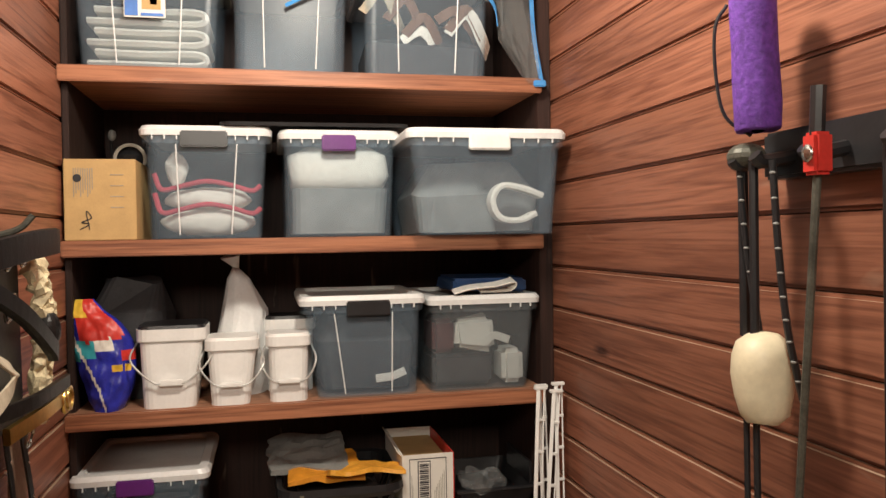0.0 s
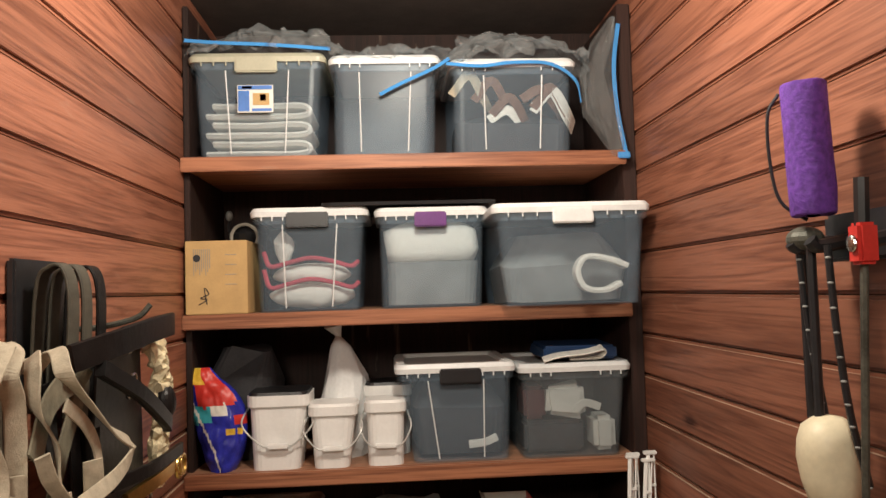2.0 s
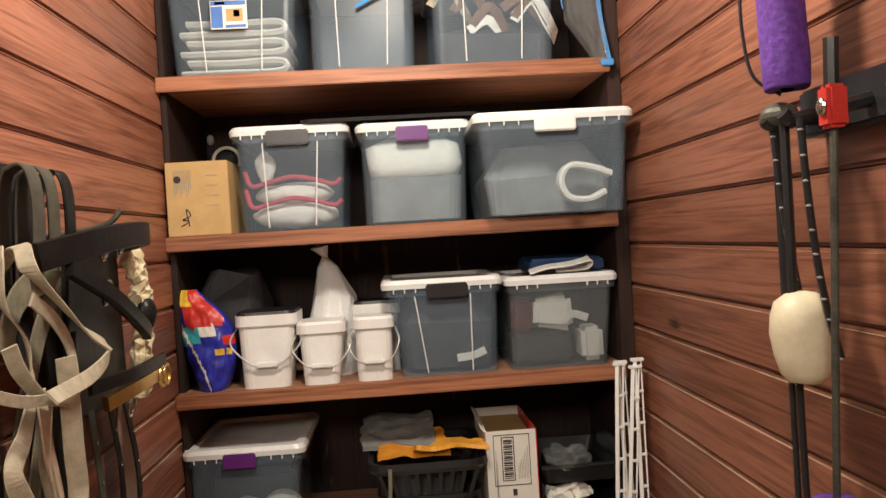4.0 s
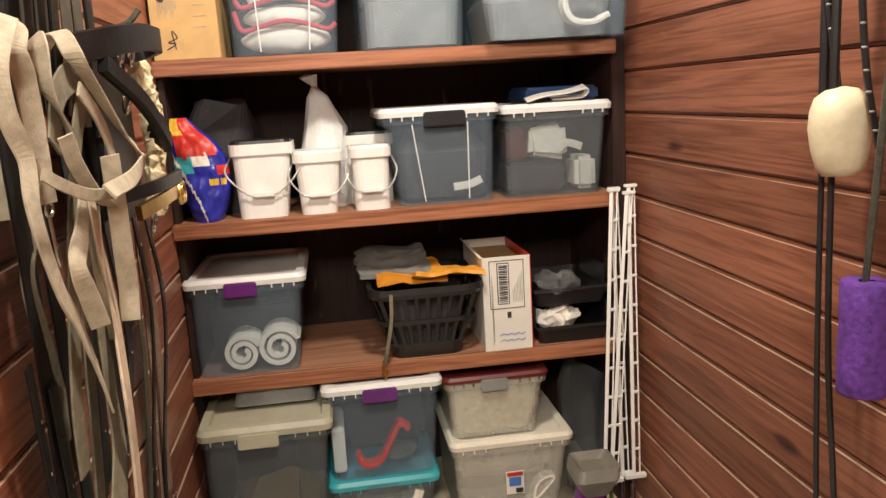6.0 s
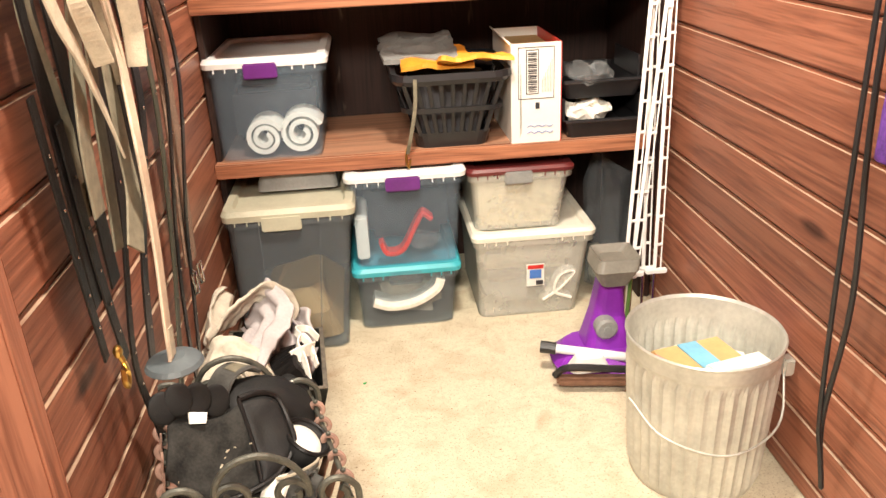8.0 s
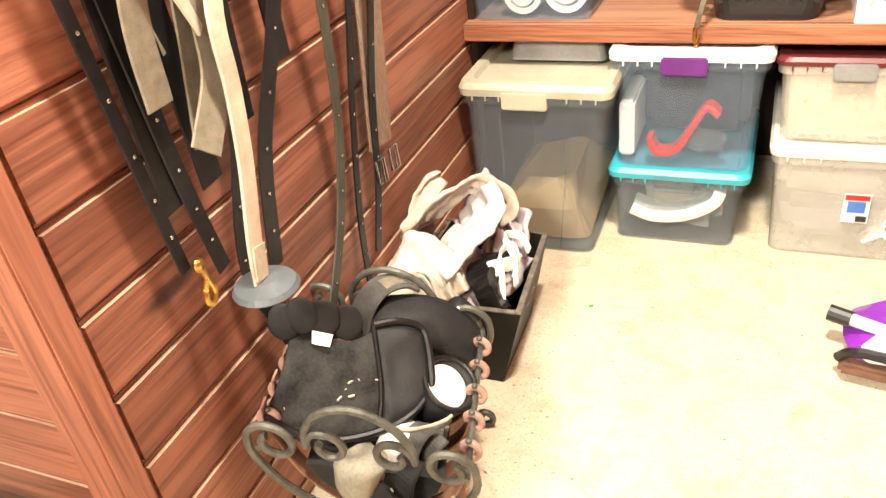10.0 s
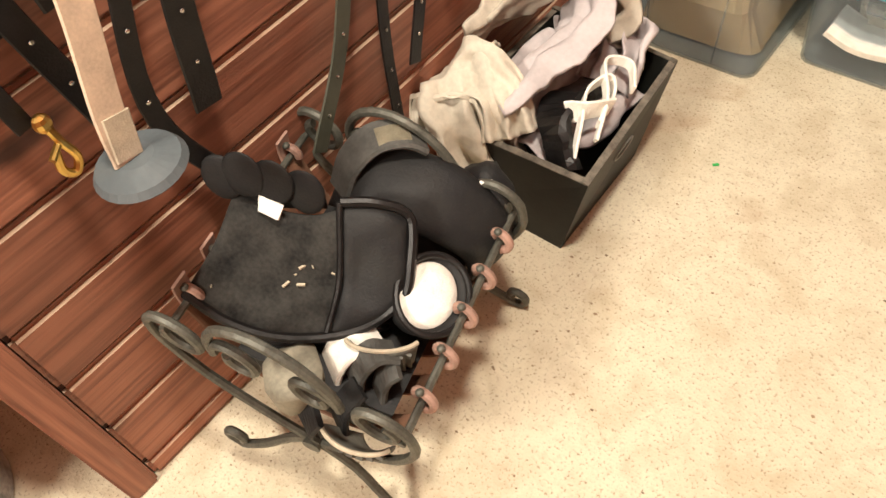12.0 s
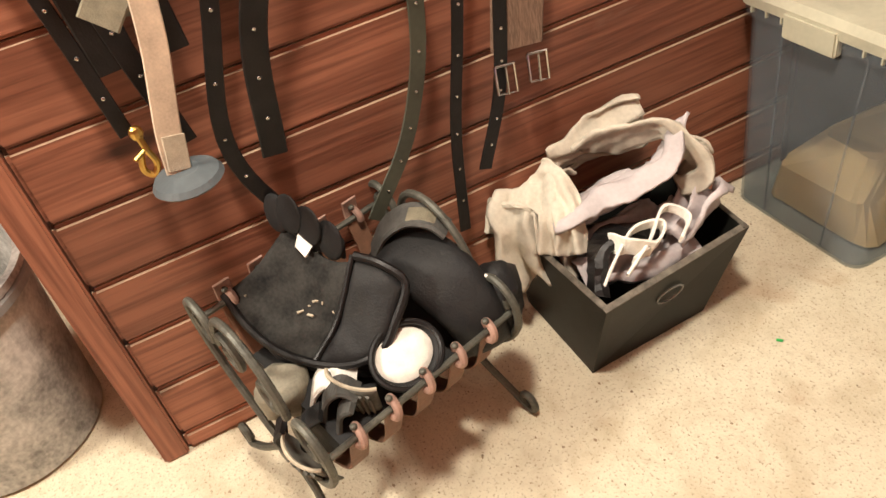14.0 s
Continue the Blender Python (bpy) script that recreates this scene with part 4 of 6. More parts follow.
# upright vacuum cleaner lying in the corner
VP = mat("vacuum_purple", (0.24, 0.03, 0.42), 0.25, var=0.15)
vc = thing("vacuum_cleaner", (0.42, 2.22, 0), "purple and black upright vacuum standing beside the bins", "vacuum cleaner")
part("base", loft([rect(0.26, 0.56, 2.12, 2.34, 0.005, 0.09), rect(0.25, 0.57, 2.11, 2.35, 0.03, 0.1), rect(0.29, 0.53, 2.15, 2.33, 0.06, 0.08)]), VP, vc)
part("body", loft([rect(0.35, 0.50, 2.2, 2.34, 0.05, 0.04), rect(0.385, 0.485, 2.24, 2.34, 0.15, 0.03), rect(0.41, 0.475, 2.26, 2.34, 0.27, 0.02)]), VP, vc)
part("knob", loft([[(0.415 + r * math.cos(q), y, 0.125 + r * math.sin(q)) for q in [k * math.pi / 12 for k in range(24)]] for r, y in ((0.034, 2.245), (0.034, 2.212), (0.026, 2.206), (0.012, 2.206), (0.012, 2.2))]), GREYP, vc)
part("dust_cup", loft([rect(0.40, 0.48, 2.22, 2.32, 0.262, 0.02), rect(0.375, 0.505, 2.2, 2.33, 0.315, 0.02), rect(0.39, 0.515, 2.22, 2.35, 0.345, 0.015), rect(0.41, 0.49, 2.24, 2.33, 0.325, 0.015)]), mat("taupe_plastic", (0.20, 0.19, 0.16), 0.4), vc)
part("wand", tube([(0.24, 2.22, 0.075), (0.53, 2.12, 0.06)], 0.014, 12, smooth=False), WHITE, vc)
part("wand_end", tube([(0.215, 2.228, 0.077), (0.26, 2.213, 0.074)], 0.019, 12, smooth=False), BLACKP, vc)
part("nozzle", loft([rect(0.28, 0.4, 2.1, 2.17, 0.05, 0.02), rect(0.3, 0.38, 2.11, 2.16, 0.09, 0.02)]), WHITE, vc)
part("brush_bar", box(0.235, 0.57, 2.06, 2.1, 0.02, 0.045, 0.008, turn=Matrix.Rotation(radians(-9), 4, "Z")), BROWNL, vc)
part("hose", tube([(0.235, 2.12, 0.04), (0.27, 2.1, 0.075), (0.4, 2.08, 0.07), (0.56, 2.07, 0.05)], 0.011), BLACKP, vc)
part("stick", tube([(0.5, 2.3, 0.02), (0.535, 2.36, 0.3)], 0.006, 8, smooth=False), mat("green_stick", (0.12, 0.25, 0.05), 0.5), vc)
dbg = thing("dark_plastic_bag", (0.57, 2.8, 0), "crumpled dark clear bag behind the fence posts", "plastic bag")
part("film", crumple(loft([circle(0.57, 2.75, 0.07, 0.0, 18), circle(0.57, 2.75, 0.085, 0.2, 18), circle(0.56, 2.76, 0.07, 0.42, 18), circle(0.56, 2.78, 0.02, 0.5, 18)]), 0.05, 0.06), SMOKE, dbg)
# galvanised can
CX, CY, CH = 0.492, 1.728, 0.385
can = thing("trash_can", (CX, CY, 0), "small ribbed galvanised steel can with rubbish inside", "trash can")
rings = []
for z, r, fl in ((0.0, 0.168, 0), (0.012, 0.172, 0), (0.03, 0.174, 1), (0.17, 0.183, 1), (0.31, 0.191, 1), (0.335, 0.193, 0), (0.345, 0.197, 0), (CH - 0.008, 0.199, 0), (CH, 0.203, 0), (CH + 0.004, 0.2, 0), (CH - 0.004, 0.195, 0), (0.33, 0.188, 0), (0.3, 0.184, 1), (0.02, 0.168, 1)):
    r *= 0.89
    rings.append([(CX + (r + (0.0045 * max(-0.4, math.cos(k / 144 * 2 * math.pi * 36)) if fl else 0)) * math.cos(2 * math.pi * k / 144), CY + (r + (0.0045 * max(-0.4, math.cos(k / 144 * 2 * math.pi * 36)) if fl else 0)) * math.sin(2 * math.pi * k / 144), z) for k in range(144)])
part("body", loft(rings), GALV, can, smooth=False)
part("bail", tube([(CX + 0.178, CY - 0.05, 0.3), (CX + 0.13, CY - 0.14, 0.2), (CX + 0.0, CY - 0.182, 0.165), (CX - 0.13, CY - 0.128, 0.19), (CX - 0.178, CY - 0.02, 0.23)], 0.0028), GALV, can)
part("ear", box(CX + 0.168, CX + 0.195, CY - 0.07, CY - 0.035, 0.28, 0.325, 0.005), GALV, can)
for nm, lab, bx, m, a in (("rubbish_box", "flattened brown cardboard carton in the can", (CX - 0.1, CX + 0.09, CY - 0.1, CY + 0.06, 0.285, 0.32), KRAFT, 12), ("paper_roll", "rolled white paper lying in the can", (CX - 0.02, CX + 0.13, CY - 0.11, CY - 0.05, 0.31, 0.338), PAPER, 14), ("pink_wrapper", "crumpled pink wrapper lying in the can", (CX - 0.13, CX - 0.09, CY - 0.04, CY + 0.01, 0.29, 0.325), mat("pink_wrapper_film", (0.65, 0.2, 0.22), 0.4), 30)):
    q = thing(nm, ((bx[0] + bx[1]) / 2, (bx[2] + bx[3]) / 2, bx[4]), lab, nm.replace("_", " "))
    part("piece", box(*bx, 0.006, turn=Matrix.Rotation(radians(a), 4, "Z")), m, q)
    if nm == "rubbish_box":
        part("tape", box(CX - 0.03, CX + 0.02, CY - 0.09, CY + 0.05, 0.3205, 0.324, turn=Matrix.Rotation(radians(12), 4, "Z")), mat("pale_blue_tape", (0.2, 0.5, 0.7), 0.4), q)
        part("under_heap", crumple(loft([circle(CX, CY, 0.12, 0.03, 20), circle(CX, CY, 0.14, 0.24, 20), circle(CX, CY, 0.12, 0.285, 20)]), 0.02, 0.06), PAPER, q)


# ---- tack on the plank wall ----
Y_AX, X_AX = (0, 1, 0), (1, 0, 0)
DKOLIVE = mat("dark_olive_strap", (0.075, 0.068, 0.05), 0.7, var=0.3, scale=40)
rack = thing("tack_bracket", (-0.70, 1.55, 1.45), "black wooden bridle bracket with coiled dark straps", "bracket")
part("plate", box(XL + 0.001, XL + 0.016, 1.5, 1.72, 1.46, 1.71, 0.004), BLACKP, rack)
for k, y in enumerate((1.55, 1.61, 1.68)):
    part("strap", strap([(-0.71, y, 1.45), (-0.70, y, 1.655), (-0.68, y, 1.695), (-0.655, y, 1.69), (-0.645, y, 1.62), (-0.655, y, 1.44 - 0.02 * k)], 0.042, 0.006, Y_AX), LEATHER if k == 2 else DKOLIVE, rack)
part("hook", tube([(-0.72, 1.74, 1.58), (-0.66, 1.74, 1.585), (-0.60, 1.745, 1.60), (-0.575, 1.75, 1.625)], 0.006), IRON, rack)
part("noseband", strap([(-0.63, 1.5, 1.54), (-0.585, 1.6, 1.56), (-0.57, 1.75, 1.575), (-0.58, 1.92, 1.58), (-0.63, 1.95, 1.57), (-0.66, 1.85, 1.555)], 0.05, 0.012, (0, 0, 1)), LEATHER, rack)
part("cheek", strap([(-0.60, 1.55, 1.52), (-0.575, 1.68, 1.46), (-0.57, 1.82, 1.39), (-0.575, 1.86, 1.37)], 0.03, 0.018, (0, 0.3, 1)), LEATHER, rack)
hal = thing("halter", (-0.66, 1.85, 1.2), "black leather halter with sheepskin lining and steel rings", "halter")
part("panel", crumple(box(-0.70, -0.655, 1.68, 1.97, 1.22, 1.56, 0.01), 0.01, 0.08), LEATHER, hal)
for y in (1.98, 2.01):
    bm = bmesh.new()
    pts = [(-0.655, y, 1.56), (-0.63, y + 0.01, 1.48), (-0.63, y + 0.012, 1.38), (-0.64, y, 1.22)]
    part("sheepskin", crumple(tube(pts, 0.018, 12, 12), 0.016, 0.016, y), WOOL, hal)
for c, r in (((-0.625, 1.786, 1.463), 0.024), ((-0.63, 1.80, 1.545), 0.016), ((-0.63, 1.89, 1.55), 0.016), ((-0.63, 1.9, 1.21), 0.02)):
    part("ring", tube([(c[0] + 0.2 * r * math.sin(q), c[1] + r * math.cos(q), c[2] + r * math.sin(q)) for q in [k * math.pi / 8 for k in range(17)]], 0.0032, 6, 2), STEEL, hal)
part("roll_end", sphere((-0.62, 2.0, 1.40), 0.025, 0.03, 0.04), LEATHER, hal)
part("buckle_bar", strap([(-0.61, 1.70, 1.255), (-0.59, 1.82, 1.265), (-0.585, 1.95, 1.27)], 0.03, 0.012, (0, 0, 1)), BRASS, hal, "polished brass fitting")
part("buckle_strap", strap([(-0.63, 1.68, 1.29), (-0.59, 1.8, 1.295), (-0.58, 1.98, 1.30)], 0.028, 0.01, (0, 0, 1)), LEATHER, hal)
for y in (1.96, 1.99):
    part("brass_ring", tube([(-0.58, y + 0.022 * math.cos(q), 1.262 + 0.022 * math.sin(q)) for q in [k * math.pi / 8 for k in range(17)]], 0.0045, 6, 2), BRASS, hal)


OUT = (0.72, 0.69, 0)


def lead(label, pts, w, material, twist=0.0, snap=None, across=Y_AX):
    t = thing("lead_strap", pts[-1], label, "strap", "hanging straps")
    part("webbing", strap(pts, w, 0.004, OUT if material is BEIGE and across == Y_AX else across, 8, twist=twist), material, t)
    if snap:
        x, y, z = snap
        part("snap_eye", tube([(x + 0.002, y + 0.014 * math.cos(q), z + 0.01 * math.sin(q)) for q in [k * math.pi / 6 for k in range(13)]], 0.0035, 6, 2), STEEL, t)
        part("snap_hook", tube([(x, y, z - 0.01), (x, y + 0.004, z - 0.035), (x, y + 0.01, z - 0.07), (x, y + 0.018, z - 0.085), (x, y + 0.02, z - 0.06)], 0.004), STEEL, t)
    return t


BL = "faded beige cotton lead strap looped over a peg"
lead(BL, [(-0.715, 1.36, 1.3), (-0.71, 1.36, 1.5), (-0.69, 1.37, 1.565), (-0.665, 1.375, 1.565)] + [(-0.655, 1.336, 1.532), (-0.655, 1.357, 1.49), (-0.655, 1.363, 1.438), (-0.655, 1.362, 1.38), (-0.655, 1.362, 1.323)], 0.033, BEIGE, 0, (-0.652, 1.356, 1.312), Y_AX)
sleeve = thing("strap_keeper", (-0.65, 1.341, 1.354), "stitched double end of a beige lead strap", "strap")
part("fold", strap([(-0.651, 1.344, 1.386), (-0.651, 1.344, 1.354), (-0.651, 1.347, 1.321)], 0.036, 0.009, OUT), mat("soiled_beige_webbing", (0.40, 0.34, 0.25), 0.9, var=0.3, scale=60, bump=0.5), sleeve)
lead(BL, [(-0.665, 1.353, 1.577), (-0.661, 1.286, 1.514), (-0.658, 1.285, 1.444), (-0.654, 1.313, 1.386), (-0.65, 1.298, 1.327), (-0.647, 1.306, 1.273), (-0.643, 1.333, 1.196), (-0.639, 1.365, 1.147), (-0.636, 1.405, 1.074), (-0.632, 1.448, 0.975)], 0.032, BEIGE, -70, None, Y_AX)
lead(BL, [(-0.70, 1.41, 1.3), (-0.69, 1.41, 1.5), (-0.66, 1.42, 1.55)] + [(-0.64, 1.384, 1.536), (-0.638, 1.385, 1.478), (-0.635, 1.446, 1.421), (-0.633, 1.459, 1.369), (-0.63, 1.45, 1.327), (-0.628, 1.411, 1.268), (-0.625, 1.364, 1.228), (-0.622, 1.384, 1.175), (-0.62, 1.413, 1.12)], 0.030, BEIGE, 200, None, Y_AX)
lead(BL, [(-0.67, 1.44, 1.52), (-0.63, 1.44, 1.56)] + [(-0.6, 1.401, 1.525), (-0.595, 1.475, 1.474), (-0.59, 1.575, 1.409), (-0.585, 1.666, 1.363), (-0.58, 1.569, 1.334), (-0.575, 1.392, 1.327)], 0.027, BEIGE, 130, None, Y_AX)
lead(BL, [(-0.62, 1.264, 1.368), (-0.61, 1.296, 1.351), (-0.6, 1.375, 1.327), (-0.59, 1.483, 1.316)], 0.019, BEIGE, 15, None, (0, 0, 1))
lead(BL, [(-0.61, 1.345, 1.413), (-0.609, 1.373, 1.369), (-0.607, 1.436, 1.321), (-0.606, 1.514, 1.293), (-0.604, 1.552, 1.309), (-0.603, 1.539, 1.383), (-0.601, 1.483, 1.436), (-0.6, 1.403, 1.478)], 0.023, BEIGE, 60, None, Y_AX)
lead(BL, [(-0.595, 1.498, 1.375), (-0.598, 1.512, 1.294), (-0.601, 1.523, 1.21), (-0.605, 1.539, 1.149), (-0.608, 1.536, 1.094)], 0.033, BEIGE, 20, None, Y_AX)
lead(BL, [(-0.63, 1.495, 1.298), (-0.63, 1.479, 1.219), (-0.63, 1.501, 1.131), (-0.63, 1.504, 1.073)], 0.022, BEIGE, 30, None, Y_AX)
OL = "worn olive ribbed webbing strap hanging on the plank wall"
lead(OL, [(-0.64, 1.388, 1.398), (-0.643, 1.443, 1.47), (-0.645, 1.53, 1.501), (-0.648, 1.597, 1.494), (-0.65, 1.521, 1.396), (-0.653, 1.457, 1.269), (-0.655, 1.402, 1.13), (-0.658, 1.371, 1.007), (-0.66, 1.368, 0.902)], 0.05, OLIVE, 0, None, Y_AX)
lead(OL, [(-0.665, 1.567, 1.284), (-0.665, 1.487, 1.091), (-0.665, 1.455, 0.937), (-0.665, 1.43, 0.818)], 0.045, OLIVE, 0, None, Y_AX)
lead(OL, [(-0.64, 1.484, 1.108), (-0.634, 1.461, 0.98), (-0.628, 1.443, 0.908), (-0.622, 1.381, 0.836)], 0.05, OLIVE, 10, None, Y_AX)
lead(OL, [(-0.69, 1.392, 1.28), (-0.69, 1.349, 1.214), (-0.69, 1.374, 1.098), (-0.69, 1.413, 0.943)], 0.042, OLIVE, 15, None, Y_AX)
lead(OL, [(-0.695, 1.363, 1.139), (-0.695, 1.388, 1.064), (-0.695, 1.406, 0.966), (-0.695, 1.407, 0.883)], 0.045, OLIVE, 0, None, Y_AX)
BK = "black leather strap with punched holes hanging on the wall"
for pts, w, m in (([(-0.68, 1.55, 1.3), (-0.68, 1.54, 0.9), (-0.695, 1.47, 0.6), (-0.70, 1.52, 0.42), (-0.70, 1.55, 0.3)], 0.026, LEATHER), ([(-0.69, 1.42, 1.5), (-0.685, 1.43, 1.1), (-0.69, 1.45, 0.75)], 0.05, LEATHER), ([(-0.68, 1.53, 1.5), (-0.675, 1.55, 1.2), (-0.685, 1.55, 0.8)], 0.05, LEATHER), ([(-0.685, 1.64, 1.48), (-0.68, 1.66, 1.2), (-0.685, 1.68, 0.85)], 0.05, LEATHER), ([(-0.69, 1.35, 1.5), (-0.69, 1.36, 1.1), (-0.695, 1.38, 0.75)], 0.06, LEATHER), ([(-0.66, 1.66, 1.25), (-0.65, 1.66, 1.0), (-0.67, 1.56, 0.75), (-0.685, 1.53, 0.55)], 0.04, LEATHER),
                  ([(-0.66, 1.75, 1.25), (-0.655, 1.78, 1.0), (-0.68, 1.80, 0.7), (-0.69, 1.75, 0.5), (-0.685, 1.65, 0.36)], 0.028, mat("dark_green_strap", (0.06, 0.065, 0.045), 0.6, var=0.3)), ([(-0.66, 1.85, 1.25), (-0.66, 1.9, 1.0), (-0.69, 1.87, 0.67), (-0.695, 1.83, 0.45), (-0.69, 1.81, 0.25)], 0.022, LEATHER),
                  ([(-0.65, 1.92, 1.22), (-0.645, 1.96, 1.0), (-0.68, 1.94, 0.68), (-0.69, 1.92, 0.5), (-0.69, 1.87, 0.36)], 0.026, LEATHER), ([(-0.69, 1.30, 1.1), (-0.695, 1.33, 0.85), (-0.695, 1.35, 0.66)], 0.022, LEATHER), ([(-0.685, 1.36, 1.05), (-0.69, 1.39, 0.8), (-0.69, 1.42, 0.62)], 0.03, LEATHER)):
    s = lead(BK, pts, w, m)
    line = curve_points(pts, 6)
    for k in range(2, len(line) - 1, 2) if w < 0.05 else ():
        p = line[k]
        part("stud", sphere((p.x + 0.004, p.y, p.z), 0.0016, 0.003, 0.003, 6), STEEL, s)
cs = thing("stirrup_strap", (-0.61, 1.41, 0.58), "pale leather strap ending in a dark rubber disc", "strap")
part("leather", strap([(-0.625, 1.467, 1.327), (-0.625, 1.481, 1.228), (-0.625, 1.509, 1.129)] + [(-0.606, 1.449, 0.991), (-0.606, 1.445, 0.9), (-0.606, 1.43, 0.798), (-0.606, 1.402, 0.687), (-0.606, 1.393, 0.626)], 0.034, 0.005, Y_AX), mat("pale_worn_leather", (0.60, 0.48, 0.36), 0.75, var=0.3, scale=30), cs)
part("stitched_patch", strap([(-0.6035, 1.405, 0.68), (-0.6035, 1.395, 0.63)], 0.03, 0.003, Y_AX), BEIGE, cs)
part("disc", loft([circle(-0.606, 1.400, r, 0.619 + dz, 28) for r, dz in ((0.02, 0.008), (0.045, 0.0), (0.05, -0.008), (0.046, -0.012), (0.01, -0.010))]), mat("blue_grey_rubber", (0.10, 0.12, 0.13), 0.5), cs)
bs = thing("brass_snap", (-0.685, 1.36, 0.6), "brass swivel snap at the end of a strap", "snap hook")
part("swivel", sphere((-0.68, 1.362, 0.665), 0.008, 0.01, 0.012, 10), BRASS, bs)
part("hook", tube([(-0.68, 1.362, 0.665), (-0.675, 1.365, 0.64), (-0.675, 1.37, 0.615), (-0.675, 1.36, 0.60), (-0.675, 1.35, 0.612), (-0.675, 1.355, 0.635)], 0.005), BRASS, bs)
part("lever", tube([(-0.675, 1.362, 0.64), (-0.665, 1.345, 0.635)], 0.004, 8, smooth=False), BRASS, bs)
gi = thing("girth", (-0.69, 2.0, 0.48), "brown string girth with steel buckles on the wall", "girth")
part("band", strap([(-0.69, 2.03, 1.2), (-0.69, 2.01, 0.9), (-0.695, 1.965, 0.56)], 0.10, 0.01, Y_AX), mat("brown_string_weave", (0.30, 0.20, 0.14), 0.9, var=0.5, scale=60, stretch=(1, 8, 1), bump=0.6), gi)
for y in (1.932, 1.995):
    part("buckle", tube([(-0.685, y - 0.018, 0.545), (-0.683, y - 0.018, 0.495), (-0.683, y + 0.018, 0.488), (-0.685, y + 0.018, 0.54), (-0.685, y - 0.018, 0.545)], 0.003, 6, 1), STEEL, gi)
    part("tongue", tube([(-0.68, y, 0.54), (-0.68, y, 0.49)], 0.002, 6, smooth=False), STEEL, gi)
hk = thing("wall_hook", (-0.72, 2.02, 0.80), "small steel screw ring in the plank wall", "hook")
part("ring", tube([(-0.70, 2.02 + 0.014 * math.cos(q), 0.807 + 0.014 * math.sin(q)) for q in [k * math.pi / 8 for k in range(17)]], 0.0025, 6, 2), STEEL, hk)

# ---- tools on the opposite wall ----
bar = thing("tool_rack", (0.69, 1.25, 1.66), "black tool rack rail screwed to plank wall", "rack")
part("rail", box(0.655, 0.699, 0.9, 1.48, 1.665, 1.745, 0.006), BLACKP, bar)
for y in (1.46, 1.4, 1.28, 1.12):
    part("peg", tube([(0.66, y, 1.70), (0.60, y, 1.69), (0.585, y, 1.70)], 0.012, 8), BLACKP, bar)
part("roller", sphere((0.61, 1.46, 1.705), 0.03, 0.035, 0.022, 14), IRON, bar)


def noodle(a, b, r, label):
    t = thing("foam_noodle", b, label, "foam tube", "purple foam tubes")
    a, b = Vector(a), Vector(b)
    d = (b - a).normalized()
    u = d.orthogonal().normalized()
    v = d.cross(u)
    ring = lambda p, rr: [p + rr * (u * math.cos(q) + v * math.sin(q)) for q in [k * math.pi / 16 for k in range(32)]]
    part("foam", crumple(loft([ring(a, 0.012), ring(a, r * 0.94), ring(a + d * 0.004, r)] + [ring(a + (b - a) * f, r) for f in (0.2, 0.4, 0.6, 0.8)] + [ring(b - d * 0.004, r), ring(b, r * 0.94), ring(b, 0.012)], False, False), 0.003, 0.02), NOODLE, t, smooth=True)
    return t


n1 = noodle((0.60, 1.425, 1.966), (0.607, 1.42, 1.742), 0.037, "short purple foam tube over a black whip handle")
part("cord", tube([(0.572, 1.452, 1.955), (0.556, 1.462, 1.92), (0.556, 1.462, 1.84), (0.565, 1.45, 1.77), (0.60, 1.43, 1.735)], 0.003), BLACKP, n1)
n2 = noodle((0.603, 1.325, 1.10), (0.60, 1.322, 0.905), 0.040, "short purple foam tube on a hanging rod")
RD = "long black whip hanging from the wall rack"
for pts, r, m in (([(0.61, 1.47, 1.70), (0.615, 1.475, 1.40)], 0.009, BLACKP), ([(0.615, 1.475, 1.40), (0.62, 1.475, 0.9), (0.635, 1.47, 0.35), (0.65, 1.46, 0.2)], 0.0055, BLACKP), ([(0.61, 1.44, 1.70), (0.615, 1.44, 1.0), (0.635, 1.43, 0.6), (0.645, 1.47, 0.3), (0.655, 1.45, 0.14)], 0.006, BLACKP), ([(0.60, 1.425, 1.70), (0.60, 1.425, 1.35)], 0.008, BLACKP),
                  ([(0.575, 1.235, 1.78), (0.575, 1.24, 1.70)], 0.011, BLACKP), ([(0.575, 1.235, 1.70), (0.588, 1.285, 1.35), (0.60, 1.325, 1.095)], 0.006, IRON), ([(0.61, 1.15, 1.70), (0.62, 1.16, 1.2), (0.63, 1.17, 0.8)], 0.006, BLACKP)):
    w = thing("whip", pts[-1], RD, "whip", "whips on the rack")
    part("shaft", tube(pts, r, 8), m, w)
    part("tip", sphere(pts[-1], 0.006, 0.006, 0.008, 8), m, w)
cl = thing("red_clip", (0.575, 1.24, 1.66), "red clip with steel button on a rod", "clip")
part("clip", box(0.56, 0.59, 1.222, 1.254, 1.655, 1.715, 0.005), REDP, cl)
part("button", sphere((0.557, 1.236, 1.685), 0.006, 0.011, 0.013, 12), STEEL, cl)
bl = thing("rope_ball", (0.595, 1.44, 1.26), "ivory bulbous ball strung on black and white rope", "ball")
part("ball", crumple(loft([circle(0.61, 1.42 + o, max(r, 0.004) * 0.95, z, 26) for r, z, o in ((0.004, 1.258, 0), (0.03, 1.263, 0), (0.044, 1.28, 0), (0.051, 1.31, 0), (0.055, 1.345, 0), (0.053, 1.375, 0), (0.043, 1.398, 0), (0.026, 1.41, 0), (0.004, 1.414, 0))]), 0.006, 0.06), GOURD, bl, smooth=True)
